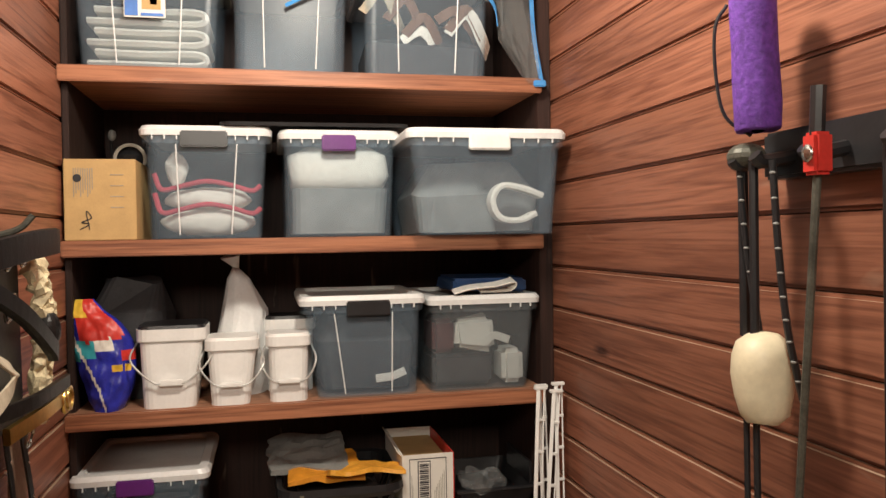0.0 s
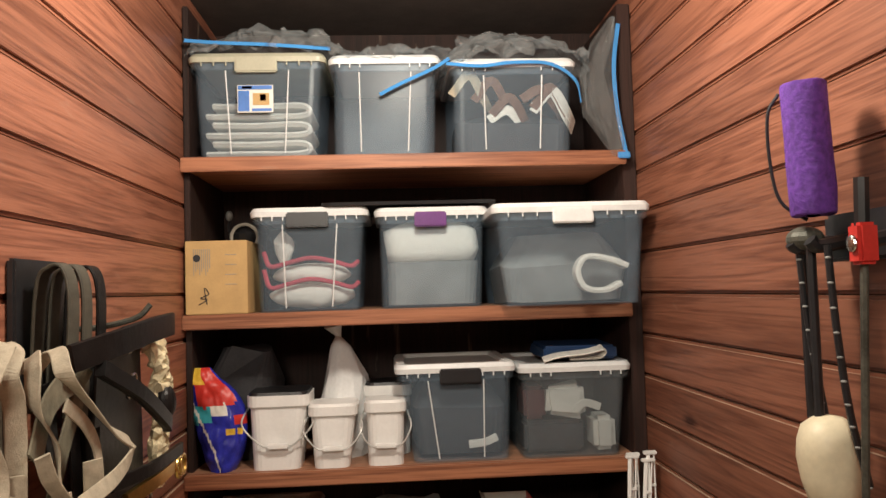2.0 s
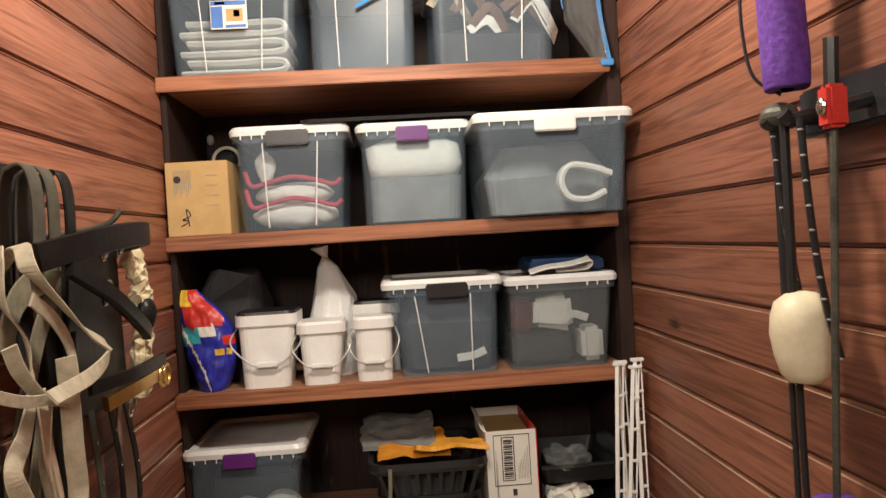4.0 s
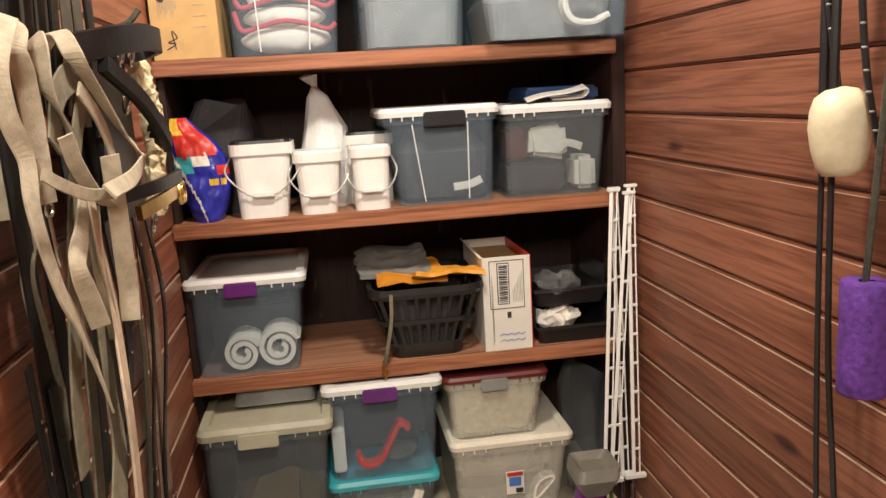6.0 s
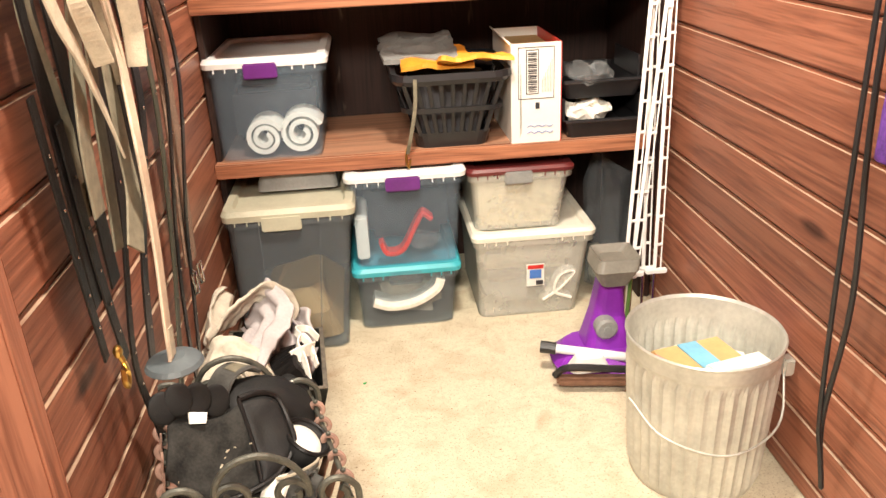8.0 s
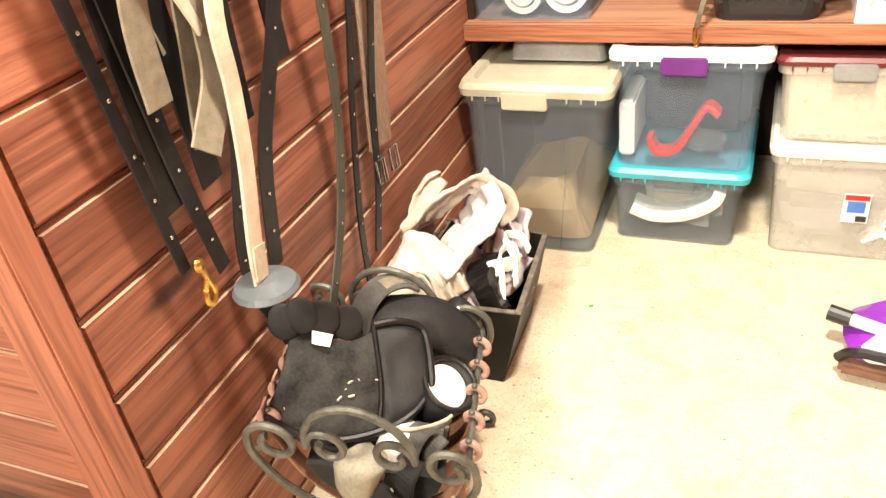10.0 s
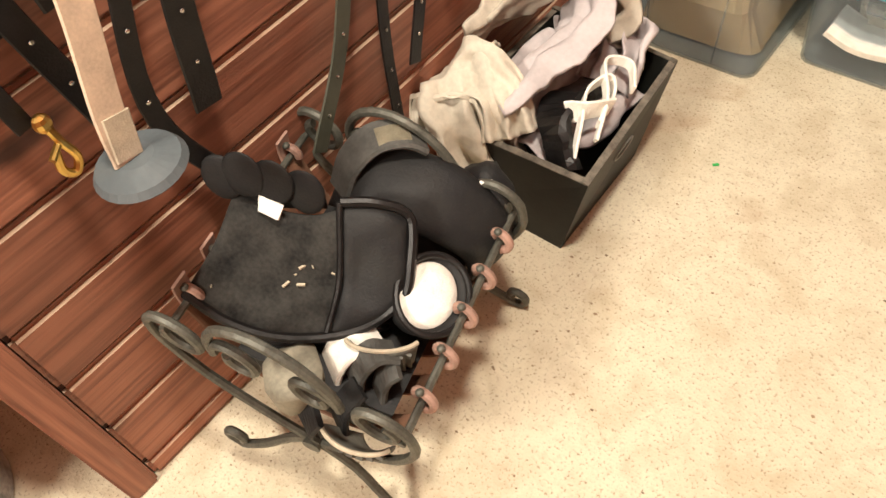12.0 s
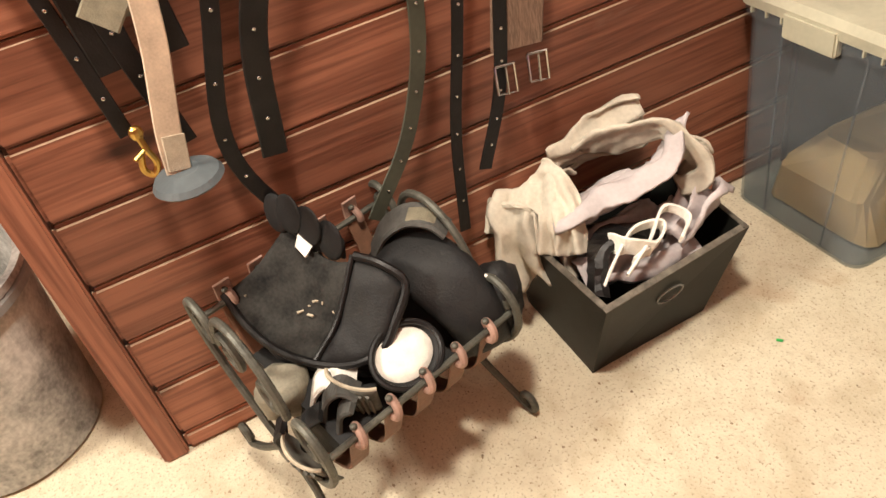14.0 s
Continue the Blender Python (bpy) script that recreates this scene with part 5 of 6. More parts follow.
for y in (1.465, 1.375):
    pts = [(0.60, y, 1.69), (0.605, y - 0.006, 1.55), (0.615, y - 0.014, 1.42), (0.635, y - 0.022, 1.31)] if y < 1.4 else [(0.60, y, 1.69), (0.605, y - 0.012, 1.55), (0.615, y - 0.03, 1.41)]
    rope = part("rope", tube(pts, 0.006, 8), BLACKP, bl)
    for p in curve_points(pts, 7)[1::2]:
        part("fleck", sphere((p.x - 0.002, p.y - 0.002, p.z), 0.0052, 0.0052, 0.0028, 8), GREYP, rope)

# ---- iron rack of boots ----
bk = thing("iron_rack", (-0.45, 1.55, 0), "wrought iron scroll rack with leather slats tilted against the wall", "rack")
AC, AL = Vector((0.966, 0.259, 0)), Vector((-0.259, 0.966, 0))


def in_rack(a, b, z):
    """A place in the rack: a across it towards the room, b along it, z up; it leans with its wall side raised."""
    return Vector((-0.487, 1.362, 0)) + AC * a + AL * b + Vector((0, 0, z - 0.23 * a))


def curl(a, b, z, r, start, turns, side, n=18):
    """A scroll winding inwards in the end plane of the rack."""
    return [in_rack(a + side * r * (1 - 0.62 * k / (n - 1)) * math.cos(start + turns * 2 * math.pi * k / (n - 1)), b, z + r * (1 - 0.62 * k / (n - 1)) * math.sin(start + turns * 2 * math.pi * k / (n - 1))) for k in range(n)]


for b, s in ((0.0, -1), (0.365, 1)):
    for sx in (-1, 1):
        part("scroll", tube([in_rack(sx * 0.004, b, 0.155), in_rack(sx * 0.07, b, 0.188), in_rack(sx * 0.135, b, 0.235), in_rack(sx * 0.172, b, 0.295)] + curl(sx * 0.135, b, 0.332, 0.04, 0.1, 1.15, sx), 0.0068, 8, 3), IRON, bk)
        part("leg", tube([in_rack(sx * 0.002, b, 0.16), in_rack(sx * 0.05, b, 0.112), in_rack(sx * 0.095, b + 0.012 * s, 0.07), in_rack(sx * 0.135, b + 0.02 * s, 0.042)] + curl(sx * 0.142, b + 0.02 * s, 0.062, 0.02, -1.4, 0.85, sx, 12), 0.0072, 8, 3), IRON, bk)
    arch = curl(-0.05, b, 0.34, 0.034, 3.3, -1.1, 1)[::-1] + [in_rack(-0.079, b, 0.372), in_rack(-0.05, b, 0.412), in_rack(0.0, b, 0.43), in_rack(0.05, b, 0.412), in_rack(0.079, b, 0.372)] + curl(0.05, b, 0.34, 0.034, 3.3, -1.1, -1)
    part("arch", tube(arch, 0.0068, 8, 3), IRON, bk)
    part("binding_band", tube([in_rack(0, b - 0.012, 0.157), in_rack(0, b + 0.012, 0.157)], 0.014, 10, smooth=False), IRON, bk)
for sx in (-1, 1):
    part("rod", tube([in_rack(sx * 0.16, -0.004, 0.318), in_rack(sx * 0.16, 0.369, 0.318)], 0.0055, 8, smooth=False), IRON, bk)
    for k in range(5):
        b = 0.058 + 0.064 * k
        tab = part("leather_tab", tube([in_rack(sx * (0.162 + 0.013 * math.cos(q)), b + 0.006 * math.sin(q * 0.5), 0.32 + 0.013 * math.sin(q)) for q in [-1.5 + 0.62 * j for j in range(9)]], 0.0065, 8, 2), RUST, bk, "rosy brown leather tab")
        part("rivet", sphere(in_rack(sx * 0.16, b, 0.34), 0.006, 0.006, 0.005, 10), IRON, tab)
        if sx < 0:
            part("leather_end", strap([in_rack(-0.164, b, 0.30), in_rack(-0.166, b, 0.33), in_rack(-0.162, b, 0.355)], 0.03, 0.004, AL), RUST, bk, "rosy brown leather tab")
for k in range(5):
    b = 0.058 + 0.064 * k
    part("leather_slat", strap([in_rack(-0.163, b, 0.318), in_rack(-0.125, b, 0.215), in_rack(-0.06, b, 0.155), in_rack(0, b, 0.142), in_rack(0.06, b, 0.155), in_rack(0.125, b, 0.215), in_rack(0.163, b, 0.318)], 0.034, 0.004, AL), BROWNL, bk)


def sheet(lines, thick, steps=8, wave=0.004, seed=0.0):
    """A padded sheet spanned by lines of points, smooth both ways, with a rounded rim."""
    rows = [curve_points(l, steps) for l in lines]
    cols = [curve_points([r[i] for r in rows], steps) for i in range(len(rows[0]))]
    nu, nv = len(cols), len(cols[0])
    bm = bmesh.new()
    faces = []
    for up in (1, -1):
        layer = []
        for i in range(nu):
            line = []
            for j in range(nv):
                du = cols[min(i + 1, nu - 1)][j] - cols[max(i - 1, 0)][j]
                dv = cols[i][min(j + 1, nv - 1)] - cols[i][max(j - 1, 0)]
                nrm = du.cross(dv).normalized()
                rim = min(1.0, min(i, nu - 1 - i, j, nv - 1 - j) / 1.5)
                p = cols[i][j]
                line.append(bm.verts.new(p + nrm * up * thick / 2 * (0.35 + 0.65 * rim) + nrm * wave * noise.noise(p / 0.035 + Vector((seed, 0, 0)))))
            layer.append(line)
        faces.append(layer)
        for i in range(nu - 1):
            for j in range(nv - 1):
                bm.faces.new((layer[i][j], layer[i + 1][j], layer[i + 1][j + 1], layer[i][j + 1]))
    ring = [(i, 0) for i in range(nu)] + [(nu - 1, j) for j in range(1, nv)] + [(i, nv - 1) for i in range(nu - 2, -1, -1)] + [(0, j) for j in range(nv - 2, 0, -1)]
    for (i, j), (k, l) in zip(ring, ring[1:] + ring[:1]):
        bm.faces.new((faces[0][i][j], faces[0][k][l], faces[1][k][l], faces[1][i][j]))
    return bm


NEOD = mat("dusty_neoprene_lining", (0.032, 0.031, 0.028), 0.9, var=0.6, scale=22, bump=0.5, col2=(0.006, 0.006, 0.006), spec=0.25)
GRUB = mat("dusty_grey_rubber", (0.15, 0.147, 0.125), 0.75, var=0.45, scale=24, bump=0.25)
TABM = mat("worn_grey_tab", (0.085, 0.085, 0.078), 0.75, var=0.45, scale=18)
# the broad open boot
bt = thing("horse_boot", (-0.56, 1.48, 0.29), "broad black neoprene horse boot lying open with dusty lining", "horse boot", "boots in the rack")
near = [(-0.662, 1.372, 0.362), (-0.615, 1.385, 0.318), (-0.56, 1.412, 0.293), (-0.505, 1.455, 0.285)]
midl = [(-0.668, 1.44, 0.385), (-0.62, 1.45, 0.335), (-0.57, 1.472, 0.315), (-0.52, 1.51, 0.325)]
fars = [(-0.672, 1.505, 0.432), (-0.625, 1.52, 0.408), (-0.58, 1.542, 0.40), (-0.548, 1.567, 0.408)]
part("lining", sheet([near, midl, fars], 0.014), NEOD, bt, smooth=True)
flap = part("flap", sheet([[(-0.507, 1.457, 0.285), (-0.47, 1.505, 0.285), (-0.452, 1.548, 0.305)], [(-0.522, 1.512, 0.328), (-0.488, 1.548, 0.335), (-0.46, 1.575, 0.338)], [(-0.549, 1.569, 0.41), (-0.515, 1.597, 0.402), (-0.484, 1.617, 0.376)]], 0.018, seed=2), NEO, bt, smooth=True)
part("binding", tube([Vector(p) + Vector((0, 0, 0.004)) for p in near] + [(-0.47, 1.503, 0.288), (-0.45, 1.55, 0.309), (-0.458, 1.582, 0.34), (-0.483, 1.62, 0.38), (-0.515, 1.6, 0.408), (-0.549, 1.571, 0.417)], 0.007), LEATHER, bt)
part("seam", tube([(-0.549, 1.569, 0.419), (-0.522, 1.512, 0.338), (-0.507, 1.457, 0.295)], 0.0045), LEATHER, bt)
part("under_side", sheet([[(-0.66, 1.378, 0.352), (-0.56, 1.415, 0.28), (-0.465, 1.51, 0.272)], [(-0.65, 1.40, 0.30), (-0.56, 1.435, 0.245), (-0.475, 1.53, 0.24)], [(-0.63, 1.44, 0.25), (-0.56, 1.46, 0.21), (-0.50, 1.55, 0.21)]], 0.012, seed=4), NEO, bt, smooth=True)
lobes = [(-0.676, 1.498, 0.458), (-0.648, 1.512, 0.466), (-0.618, 1.53, 0.452), (-0.588, 1.55, 0.432)]
for k, c in enumerate(lobes):
    bm = sphere((0, 0, 0), 0.028, 0.0065, 0.034, 18)
    bmesh.ops.transform(bm, matrix=Matrix.LocRotScale(c, Euler((radians(-14), 0, radians(28))), None), verts=bm.verts)
    part("collar_lobe", bm, NEO, bt, smooth=True)
part("collar", sheet([[(-0.676, 1.503, 0.428), (-0.625, 1.522, 0.41), (-0.566, 1.56, 0.405)], [(-0.684, 1.508, 0.468), (-0.632, 1.529, 0.465), (-0.572, 1.568, 0.435)]], 0.013, 6), NEO, bt, smooth=True)
part("tag", crumple(box(-0.636, -0.602, 1.511, 1.514, 0.41, 0.432, 0.0, turn=Matrix.Rotation(radians(-40), 4, "X") @ Matrix.Rotation(radians(24), 4, "Z")), 0.006, 0.02), PAPER, bt, "white fabric tag")
for k in range(13):
    f, g = random.random(), random.random()
    p = (Vector(near[0]).lerp(Vector(near[3]), f) * (1 - g) + Vector(fars[0]).lerp(Vector(fars[3]), f) * g)
    sag = 0.028 * math.sin(math.pi * f) * 1.0
    r = random.choice((0.0012, 0.0016, 0.0035))
    part("straw", box(p.x - r * 1.6, p.x + r * 1.6, p.y - r * 0.5, p.y + r * 0.5, p.z - sag + 0.004, p.z - sag + 0.0065, turn=Matrix.Rotation(6.0 * random.random(), 4, "Z")), BEIGE, bt)
# the closed boot with a tab
b2 = thing("horse_boot", (-0.51, 1.69, 0.26), "black neoprene boot with broad closing tab", "horse boot", "boots in the rack")
part("shell", sheet([[(-0.625, 1.60, 0.33), (-0.57, 1.60, 0.352), (-0.50, 1.625, 0.335), (-0.447, 1.66, 0.272), (-0.44, 1.665, 0.22)], [(-0.63, 1.65, 0.36), (-0.57, 1.66, 0.378), (-0.50, 1.68, 0.358), (-0.438, 1.705, 0.295), (-0.425, 1.71, 0.23)], [(-0.64, 1.70, 0.345), (-0.58, 1.71, 0.372), (-0.50, 1.735, 0.36), (-0.44, 1.75, 0.30), (-0.43, 1.75, 0.23)]], 0.022, 6, seed=6), NEO, b2, smooth=True)
for f in (0.35, 0.68):
    q = [Vector((-0.57, 1.60, 0.365)).lerp(Vector((-0.447, 1.66, 0.285)), f), Vector((-0.57, 1.66, 0.391)).lerp(Vector((-0.438, 1.705, 0.308)), f) + Vector((0, 0, 0.012)), Vector((-0.58, 1.71, 0.386)).lerp(Vector((-0.44, 1.75, 0.314)), f) + Vector((0, 0, 0.01))]
    part("seam", tube(q, 0.003), LEATHER, b2)
part("tab", strap([(-0.612, 1.615, 0.355), (-0.607, 1.64, 0.392), (-0.59, 1.675, 0.415), (-0.565, 1.705, 0.413), (-0.545, 1.725, 0.39)], 0.058, 0.01, (0.85, -0.4, 0)), TABM, b2)
part("worn_patch", strap([(-0.583, 1.678, 0.4215), (-0.566, 1.702, 0.419), (-0.556, 1.714, 0.410)], 0.035, 0.003, (0.85, -0.4, 0)), OLIVE, b2)
part("heel", crumple(sphere((-0.475, 1.765, 0.275), 0.055, 0.035, 0.06, 20), 0.02, 0.04), NEO, b2, smooth=True)
part("label", box(-0.475, -0.45, 1.742, 1.748, 0.335, 0.341, 0.001, turn=Matrix.Rotation(radians(40), 4, "Z")), PAPER, b2)
# cup with a white lining
b3 = thing("bell_boot", (-0.43, 1.57, 0.25), "black cup boot with bright white lining", "horse boot", "boots in the rack")
tiltm = Matrix.LocRotScale((-0.432, 1.575, 0.300), Euler((radians(8), radians(30), radians(20))), None)
ovl = lambda rx, ry, z, dx=0.0: [tiltm @ Vector((rx * math.cos(q) + dx, ry * math.sin(q), z)) for q in [k * math.pi / 14 for k in range(28)]]
part("cup", loft([ovl(0.030, 0.034, -0.075), ovl(0.044, 0.05, -0.035), ovl(0.05, 0.058, 0.006, 0.006), ovl(0.046, 0.053, 0.010, 0.006), ovl(0.040, 0.047, -0.002, 0.002)], True, False), NEO, b3, smooth=True)
part("rim", tube(ovl(0.049, 0.056, 0.009, 0.006) + ovl(0.049, 0.056, 0.009, 0.006)[:1], 0.005, 8, 2), LEATHER, b3)
part("lining", loft([ovl(0.041, 0.048, -0.002, 0.0), ovl(0.036, 0.042, 0.004, 0.0), ovl(0.022, 0.027, 0.007, 0.0), ovl(0.006, 0.007, 0.008, 0.0)], False), FLEECE, b3, smooth=True)


def ribbed_boot(c, rz, tilt, w, h, label, ribs=7):
    """A fluted fan-shaped rubber flap that opens upwards, with a pale top binding."""
    t = thing("ribbed_boot", c, label, "horse boot", "boots in the rack")
    m = Matrix.LocRotScale(c, Euler((radians(tilt), 0, radians(rz))), None)
    at = lambda u, f, d=0.0: m @ Vector((w * (0.5 + 0.5 * f) * math.sin(u), -w * 0.55 * math.cos(u) - d, h * f + 0.012 * math.cos(u * 1.2) * f))
    lines = [[at(-1.15 + 2.3 * k / 10, f) for k in range(11)] for f in (0, 0.35, 0.7, 1.0)]
    part("shell", sheet(lines, 0.008, 3, 0.002), GRUB, t, smooth=True)
    for k in range(ribs):
        u = -0.95 + 1.9 * (k + 0.5) / ribs
        part("rib", strap([at(u, f, 0.006) for f in (0.1, 0.45, 0.88)], w * 0.17, 0.004, AC, 4), GRUB, t)
    part("binding", tube(lines[-1], 0.0032, 6, 3), BEIGE, t)
    return t


ribbed_boot((-0.455, 1.515, 0.205), 32, 12, 0.052, 0.092, "grey fluted rubber boot standing in the rack")
ribbed_boot((-0.415, 1.425, 0.165), 15, 22, 0.055, 0.085, "grey fluted rubber boot pressed against the end scroll")
b5 = thing("strap_bundle", (-0.48, 1.42, 0.2), "dusty grey wraps and straps stuffed in the rack", "wraps")
for pts, w, m in (([(-0.46, 1.43, 0.20), (-0.45, 1.445, 0.27), (-0.435, 1.47, 0.295), (-0.42, 1.49, 0.28)], 0.045, TABM), ([(-0.425, 1.44, 0.2), (-0.415, 1.455, 0.265), (-0.40, 1.475, 0.285)], 0.032, TABM), ([(-0.50, 1.42, 0.2), (-0.49, 1.44, 0.26), (-0.475, 1.47, 0.285), (-0.46, 1.50, 0.27)], 0.055, FLEECE), ([(-0.485, 1.365, 0.19), (-0.478, 1.362, 0.225), (-0.465, 1.378, 0.25)], 0.05, NEO), ([(-0.45, 1.39, 0.2), (-0.44, 1.40, 0.25), (-0.43, 1.43, 0.27)], 0.04, NEO)):
    part("wrap", strap(pts, w, 0.009, (0.9, -0.35, 0.1)), m, b5)
part("cup", crumple(loft([circle(-0.535 + 0.01 * k, 1.395, r, z, 18) for k, (r, z) in enumerate(((0.028, 0.20), (0.042, 0.235), (0.044, 0.275), (0.034, 0.29)))]), 0.012, 0.04), mat("dusty_khaki_cloth", (0.27, 0.25, 0.19), 0.85, var=0.4, scale=20), b5, smooth=True)
part("filler", crumple(loft([[in_rack(a, b, z) for a, b in ((-w, 0.04), (w, 0.04), (w, 0.34), (-w, 0.34))] for w, z in ((0.05, 0.165), (0.10, 0.215), (0.11, 0.25))]), 0.012, 0.06), NEO, b5)

# ---- black crate of cloths ----
cr = thing("wooden_crate", (-0.57, 2.07, 0), "black painted tapered wooden box full of cloths", "crate")
T = [(-0.70, 1.905), (-0.402, 1.915), (-0.428, 2.24), (-0.70, 2.265)]
B = [(-0.69, 1.915), (-0.455, 1.912), (-0.462, 2.175), (-0.69, 2.19)]
for k, nm in enumerate(("near_panel", "front_panel", "far_panel", "wall_panel")):
    a, b, c, d = Vector((*B[k], 0)), Vector((*B[(k + 1) % 4], 0)), Vector((*T[(k + 1) % 4], 0.2)), Vector((*T[k], 0.2))
    inn = (d - a).cross(b - a).normalized() * 0.012
    if inn.dot(Vector((-0.57, 2.07, 0.1)) - a) < 0:
        inn = -inn
    bm = loft([[a, b, c, d], [a + inn, b + inn, c + inn, d + inn]])
    pn = part(nm, bm, CRATEM, cr)
    part("worn_edge", loft([[c + Vector((0, 0, 0.0015)) * s for c in (d, c, c + inn, d + inn)] if False else [q + Vector((0, 0, s)) for q in (d, c, c + inn, d + inn)] for s in (0.0005, 0.0025)]), CRATEE, pn)
    if nm == "front_panel":
        mid = (a + b + c * 2.2 + d * 2.2) / 6.4 - inn * 0.15
        part("emblem", tube([mid + (b - a).normalized() * 0.028 * math.cos(q) + (d - a).normalized() * 0.02 * math.sin(q) for q in [j * math.pi / 10 for j in range(21)]], 0.0018, 5, 2), GREYP, pn)
part("base", loft([[(x, y, z) for x, y in B] for z in (0.003, 0.012)]), CRATEM, cr)


def cloth(label, pts, w, material, seed, fold=0.03, across=(0.6, 0.3, 1), thing_name="cloth"):
    """A folded length of cloth: a broad pleated sheet along a line."""
    t = thing(thing_name, pts[0], label, "cloth", "cloths in the crate")
    line = curve_points(pts, 12)
    rings = []
    for i, p in enumerate(line):
        d = (line[min(i + 1, len(line) - 1)] - line[max(i - 1, 0)]).normalized()
        a = (Vector(across) - d * Vector(across).dot(d)).normalized()
        b = d.cross(a)
        f = i / (len(line) - 1)
        top = [p + a * w * (u / 24 - 0.5) + b * (fold * math.sin(u * 0.72 + seed + 2.5 * f) * (0.6 + 0.5 * math.sin(seed + 3 * f))) for u in range(25)]
        rings.append(top + [q - b * 0.006 for q in top[::-1]])
    part("sheet", crumple(crumple(loft(rings), 0.016, 0.06, seed), 0.004, 0.02, seed + 4), material, t, smooth=True)
    part("hem", crumple(tube([r[0] for r in rings[::2]], 0.005, 6, 3), 0.01, 0.05, seed), material, t)
    return t


cloth("lilac grey cloth folded across the crate", [(-0.62, 1.98, 0.22), (-0.58, 2.05, 0.27), (-0.56, 2.13, 0.30), (-0.60, 2.2, 0.32)], 0.16, LILAC, 1.0, 0.02, (0.8, -0.4, 0.6))
cloth("tan canvas cloth crumpled over the crate edge", [(-0.60, 1.92, 0.13), (-0.62, 1.91, 0.22), (-0.66, 1.94, 0.29), (-0.70, 1.99, 0.27)], 0.14, TAN, 2.0, 0.025, (0.5, 0.8, 0.3))
cloth("tan canvas strip heaped in the crate", [(-0.56, 1.93, 0.21), (-0.60, 1.96, 0.28), (-0.66, 1.95, 0.30), (-0.70, 1.92, 0.25), (-0.68, 1.89, 0.2)], 0.09, TAN, 3.3, 0.02, (0.2, 0.9, 0.7))
cloth("tan canvas cloth twisted at the top of heap", [(-0.69, 2.08, 0.30), (-0.64, 2.12, 0.33), (-0.58, 2.17, 0.36), (-0.54, 2.2, 0.31), (-0.56, 2.22, 0.25)], 0.10, TAN, 4.1, 0.022, (0.5, -0.5, 0.9))
cloth("pale canvas roll leaning on the plank wall", [(-0.71, 2.02, 0.28), (-0.70, 2.1, 0.31), (-0.68, 2.2, 0.33)], 0.10, TAN, 5.2, 0.02, (0.4, 0, 1))
cloth("lilac grey cloth lying at the crate end", [(-0.50, 2.12, 0.2), (-0.50, 2.18, 0.24), (-0.53, 2.22, 0.24)], 0.12, LILAC, 6.0, 0.02, (1, 0.2, 0.3))
cloth("grey fringed cloth in the crate bottom", [(-0.56, 1.96, 0.17), (-0.54, 2.06, 0.18), (-0.53, 2.16, 0.18)], 0.18, LILAC, 7.0, 0.015, (1, 0.1, 0))
sx_ = thing("satin_straps", (-0.47, 2.02, 0.2), "white straps over black satin in the crate", "straps", "cloths in the crate")
part("satin", crumple(strap([(-0.46, 1.94, 0.18), (-0.50, 1.97, 0.23), (-0.52, 2.03, 0.24), (-0.5, 2.1, 0.22)], 0.07, 0.02, (0.8, -0.3, 0.4)), 0.01, 0.03), LEATHER, sx_)
for pts, w in (([(-0.45, 1.94, 0.2), (-0.46, 1.98, 0.25), (-0.48, 2.03, 0.27), (-0.47, 2.08, 0.265), (-0.45, 2.06, 0.25), (-0.44, 2.0, 0.245)], 0.022), ([(-0.43, 1.98, 0.23), (-0.45, 2.04, 0.26), (-0.49, 2.1, 0.275), (-0.46, 2.13, 0.26), (-0.43, 2.09, 0.25)], 0.02), ([(-0.49, 1.99, 0.255), (-0.46, 2.0, 0.265), (-0.44, 2.04, 0.25)], 0.04)):
    part("strap", strap(pts, w, 0.005, (0.3, 0.2, 1)), FLEECE, sx_)

# ---- beyond the corner board ----
tub = thing("muck_tub", (-1.0, 0.885, 0), "scuffed grey translucent tub beside the corner board", "tub")
part("rim", loft([circle(-1.0, 0.885, r, z, 48) for r, z in ((0.192, 0.36), (0.206, 0.365), (0.206, 0.38), (0.192, 0.384))], False, False), GREYP, tub)
part("body", loft([circle(-1.0, 0.885, r, z, 48) for r, z in ((0.16, 0.0), (0.17, 0.01), (0.19, 0.38), (0.2, 0.385), (0.2, 0.40), (0.185, 0.40), (0.165, 0.02))]), mat("scuffed_grey_tub", (0.50, 0.50, 0.47), 0.4, var=0.7, scale=12, bump=0.2), tub, smooth=False)
ht = thing("horsehair_tail", (-0.82, 1.12, 0.78), "black horsehair switch hanging on the plank wall", "hair switch")
part("hair", crumple(loft([circle(-0.84 + o, 1.135, r, z, 20) for r, z, o in ((0.004, 1.02, 0), (0.02, 0.99, 0), (0.035, 0.93, 0.01), (0.045, 0.85, 0.02), (0.035, 0.79, 0.03), (0.006, 0.775, 0.035))]), 0.02, 0.02), HAIR, ht)

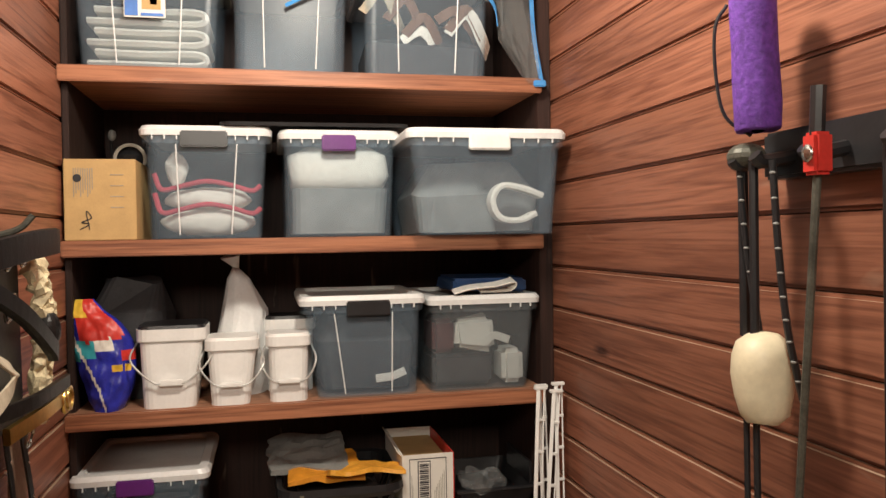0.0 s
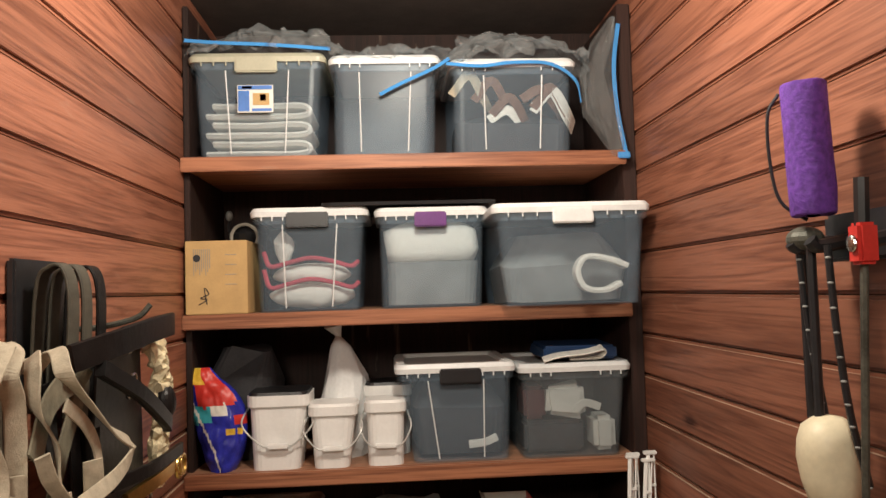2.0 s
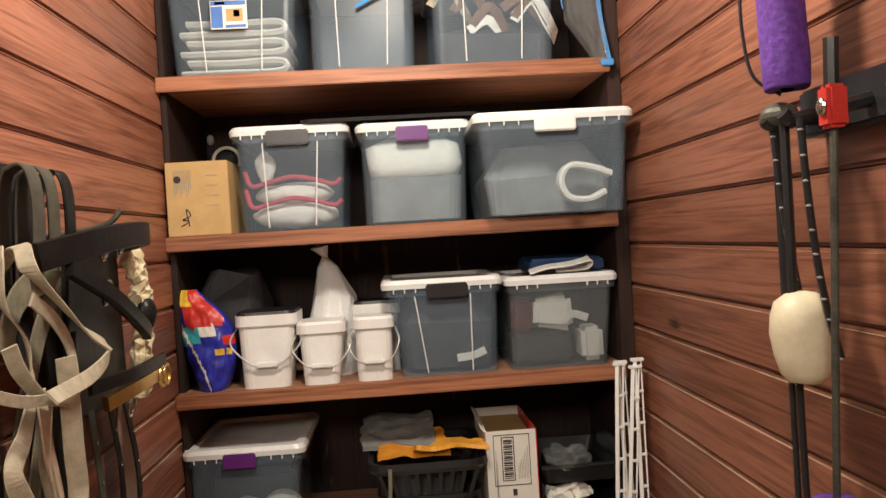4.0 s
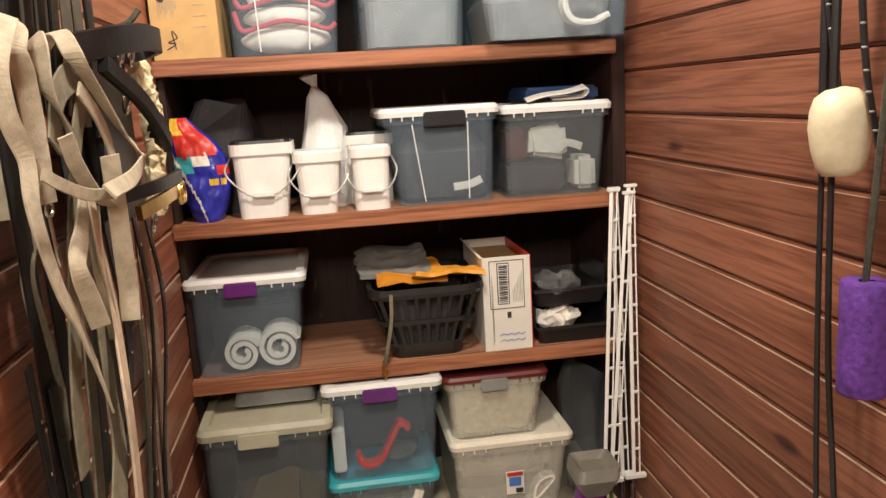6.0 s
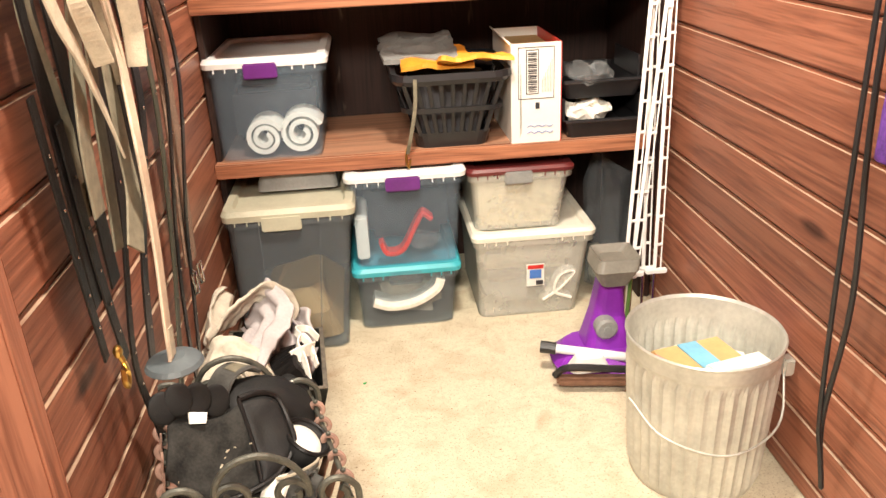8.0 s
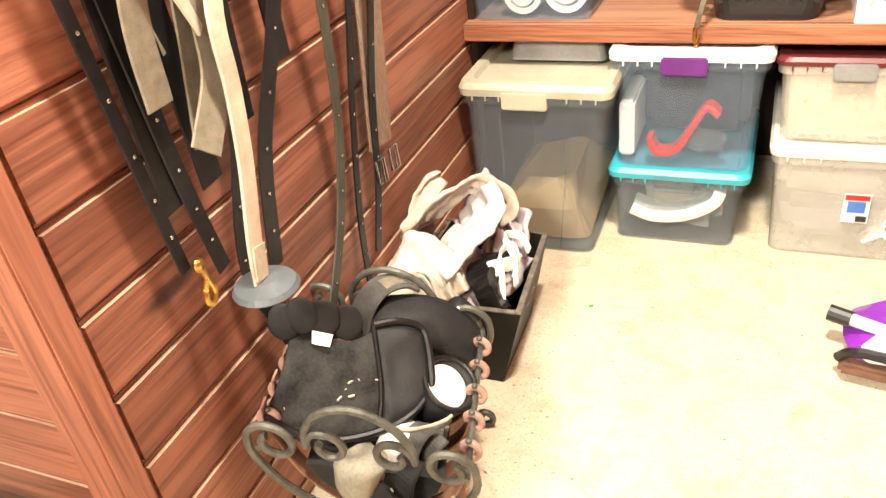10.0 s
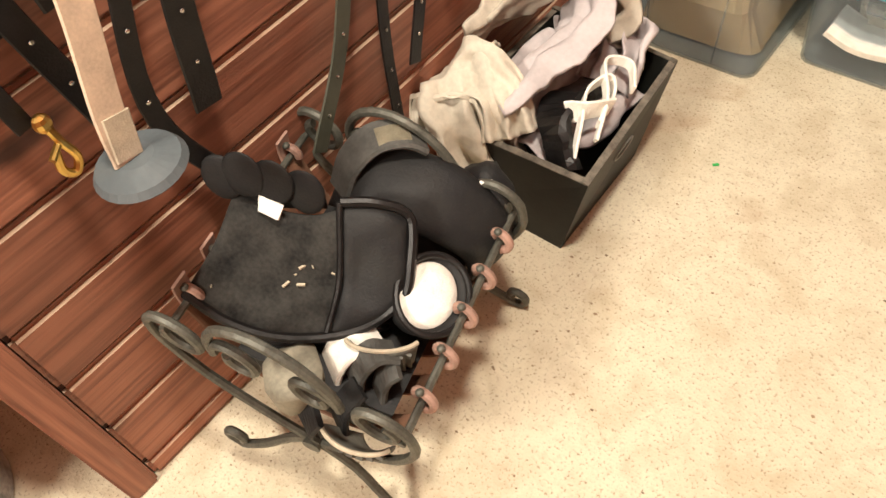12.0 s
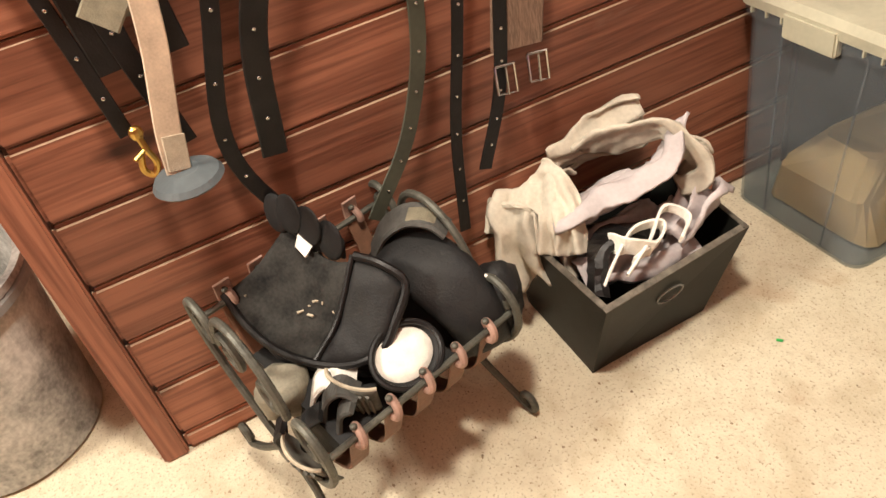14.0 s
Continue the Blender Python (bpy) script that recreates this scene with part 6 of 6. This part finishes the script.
# ---- small things and litter ----
gd = thing("dark_lantern", (-0.60, 2.98, S3), "dim dark round lantern behind the cardboard box", "lantern")
part("body", loft([circle(-0.60, 2.98, r, S3 + z, 20) for r, z in ((0.07, 0.0), (0.075, 0.04), (0.06, 0.24), (0.07, 0.27), (0.05, 0.30))]), BLACKP, gd)
part("face", tube([(-0.60 + 0.045 * math.cos(q), 2.905, S3 + 0.255 + 0.045 * math.sin(q)) for q in [k * math.pi / 8 for k in range(17)]], 0.006, 6, 2), GREYINK, gd)
for x, z in ((-0.66, 0.335), (-0.53, 0.325)):
    part("knob", sphere((x, 2.95, S3 + z), 0.013, 0.013, 0.018, 12), GREYP, gd)
part("bail", tube([(-0.66, 2.95, S3 + 0.33), (-0.66, 2.96, S3 + 0.28), (-0.60, 2.95, S3 + 0.30), (-0.53, 2.96, S3 + 0.27), (-0.53, 2.95, S3 + 0.32)], 0.004), BLACKP, gd)
gs = thing("green_scrap", (-0.322, 2.232, 0.001), "tiny bright green plastic scrap on the floor", "scrap")
part("scrap", box(-0.328, -0.316, 2.229, 2.235, 0.001, 0.004, 0.001, turn=Matrix.Rotation(0.7, 4, "Z")), mat("green_scrap_plastic", (0.05, 0.5, 0.12), 0.5), gs)
rng = random.Random(11)
bm = bmesh.new()
for k in range(330):
    near = rng.random() < 0.5
    x = rng.gauss(-0.36, 0.13) if near else rng.uniform(-0.7, 0.5)
    y = rng.gauss(1.62, 0.32) if near else rng.uniform(0.8, 2.5)
    if x < -0.70 or y > 2.44:
        continue
    r, h = rng.choice((0.0012, 0.0016, 0.0022, 0.0035)), rng.uniform(0.0008, 0.0022)
    q = rng.uniform(0, 3.1)
    base = [(x + r * rng.uniform(0.6, 1.5) * math.cos(q + a), y + r * rng.uniform(0.4, 1.0) * math.sin(q + a)) for a in (0.2, 1.7, 3.3, 4.8)]
    lo, up = [bm.verts.new((p[0], p[1], 0.0004)) for p in base], bm.verts.new((x, y, h))
    for i in range(4):
        bm.faces.new((lo[i], lo[(i + 1) % 4], up))
    bm.faces.new(lo[::-1])
grit = part("floor_grit", bm, mat("brown_grit", (0.30, 0.21, 0.13), 0.9, var=0.6, scale=40))
tagged(grit, "loose brown grit and chaff scattered on the concrete", "grit", kind="stuff")
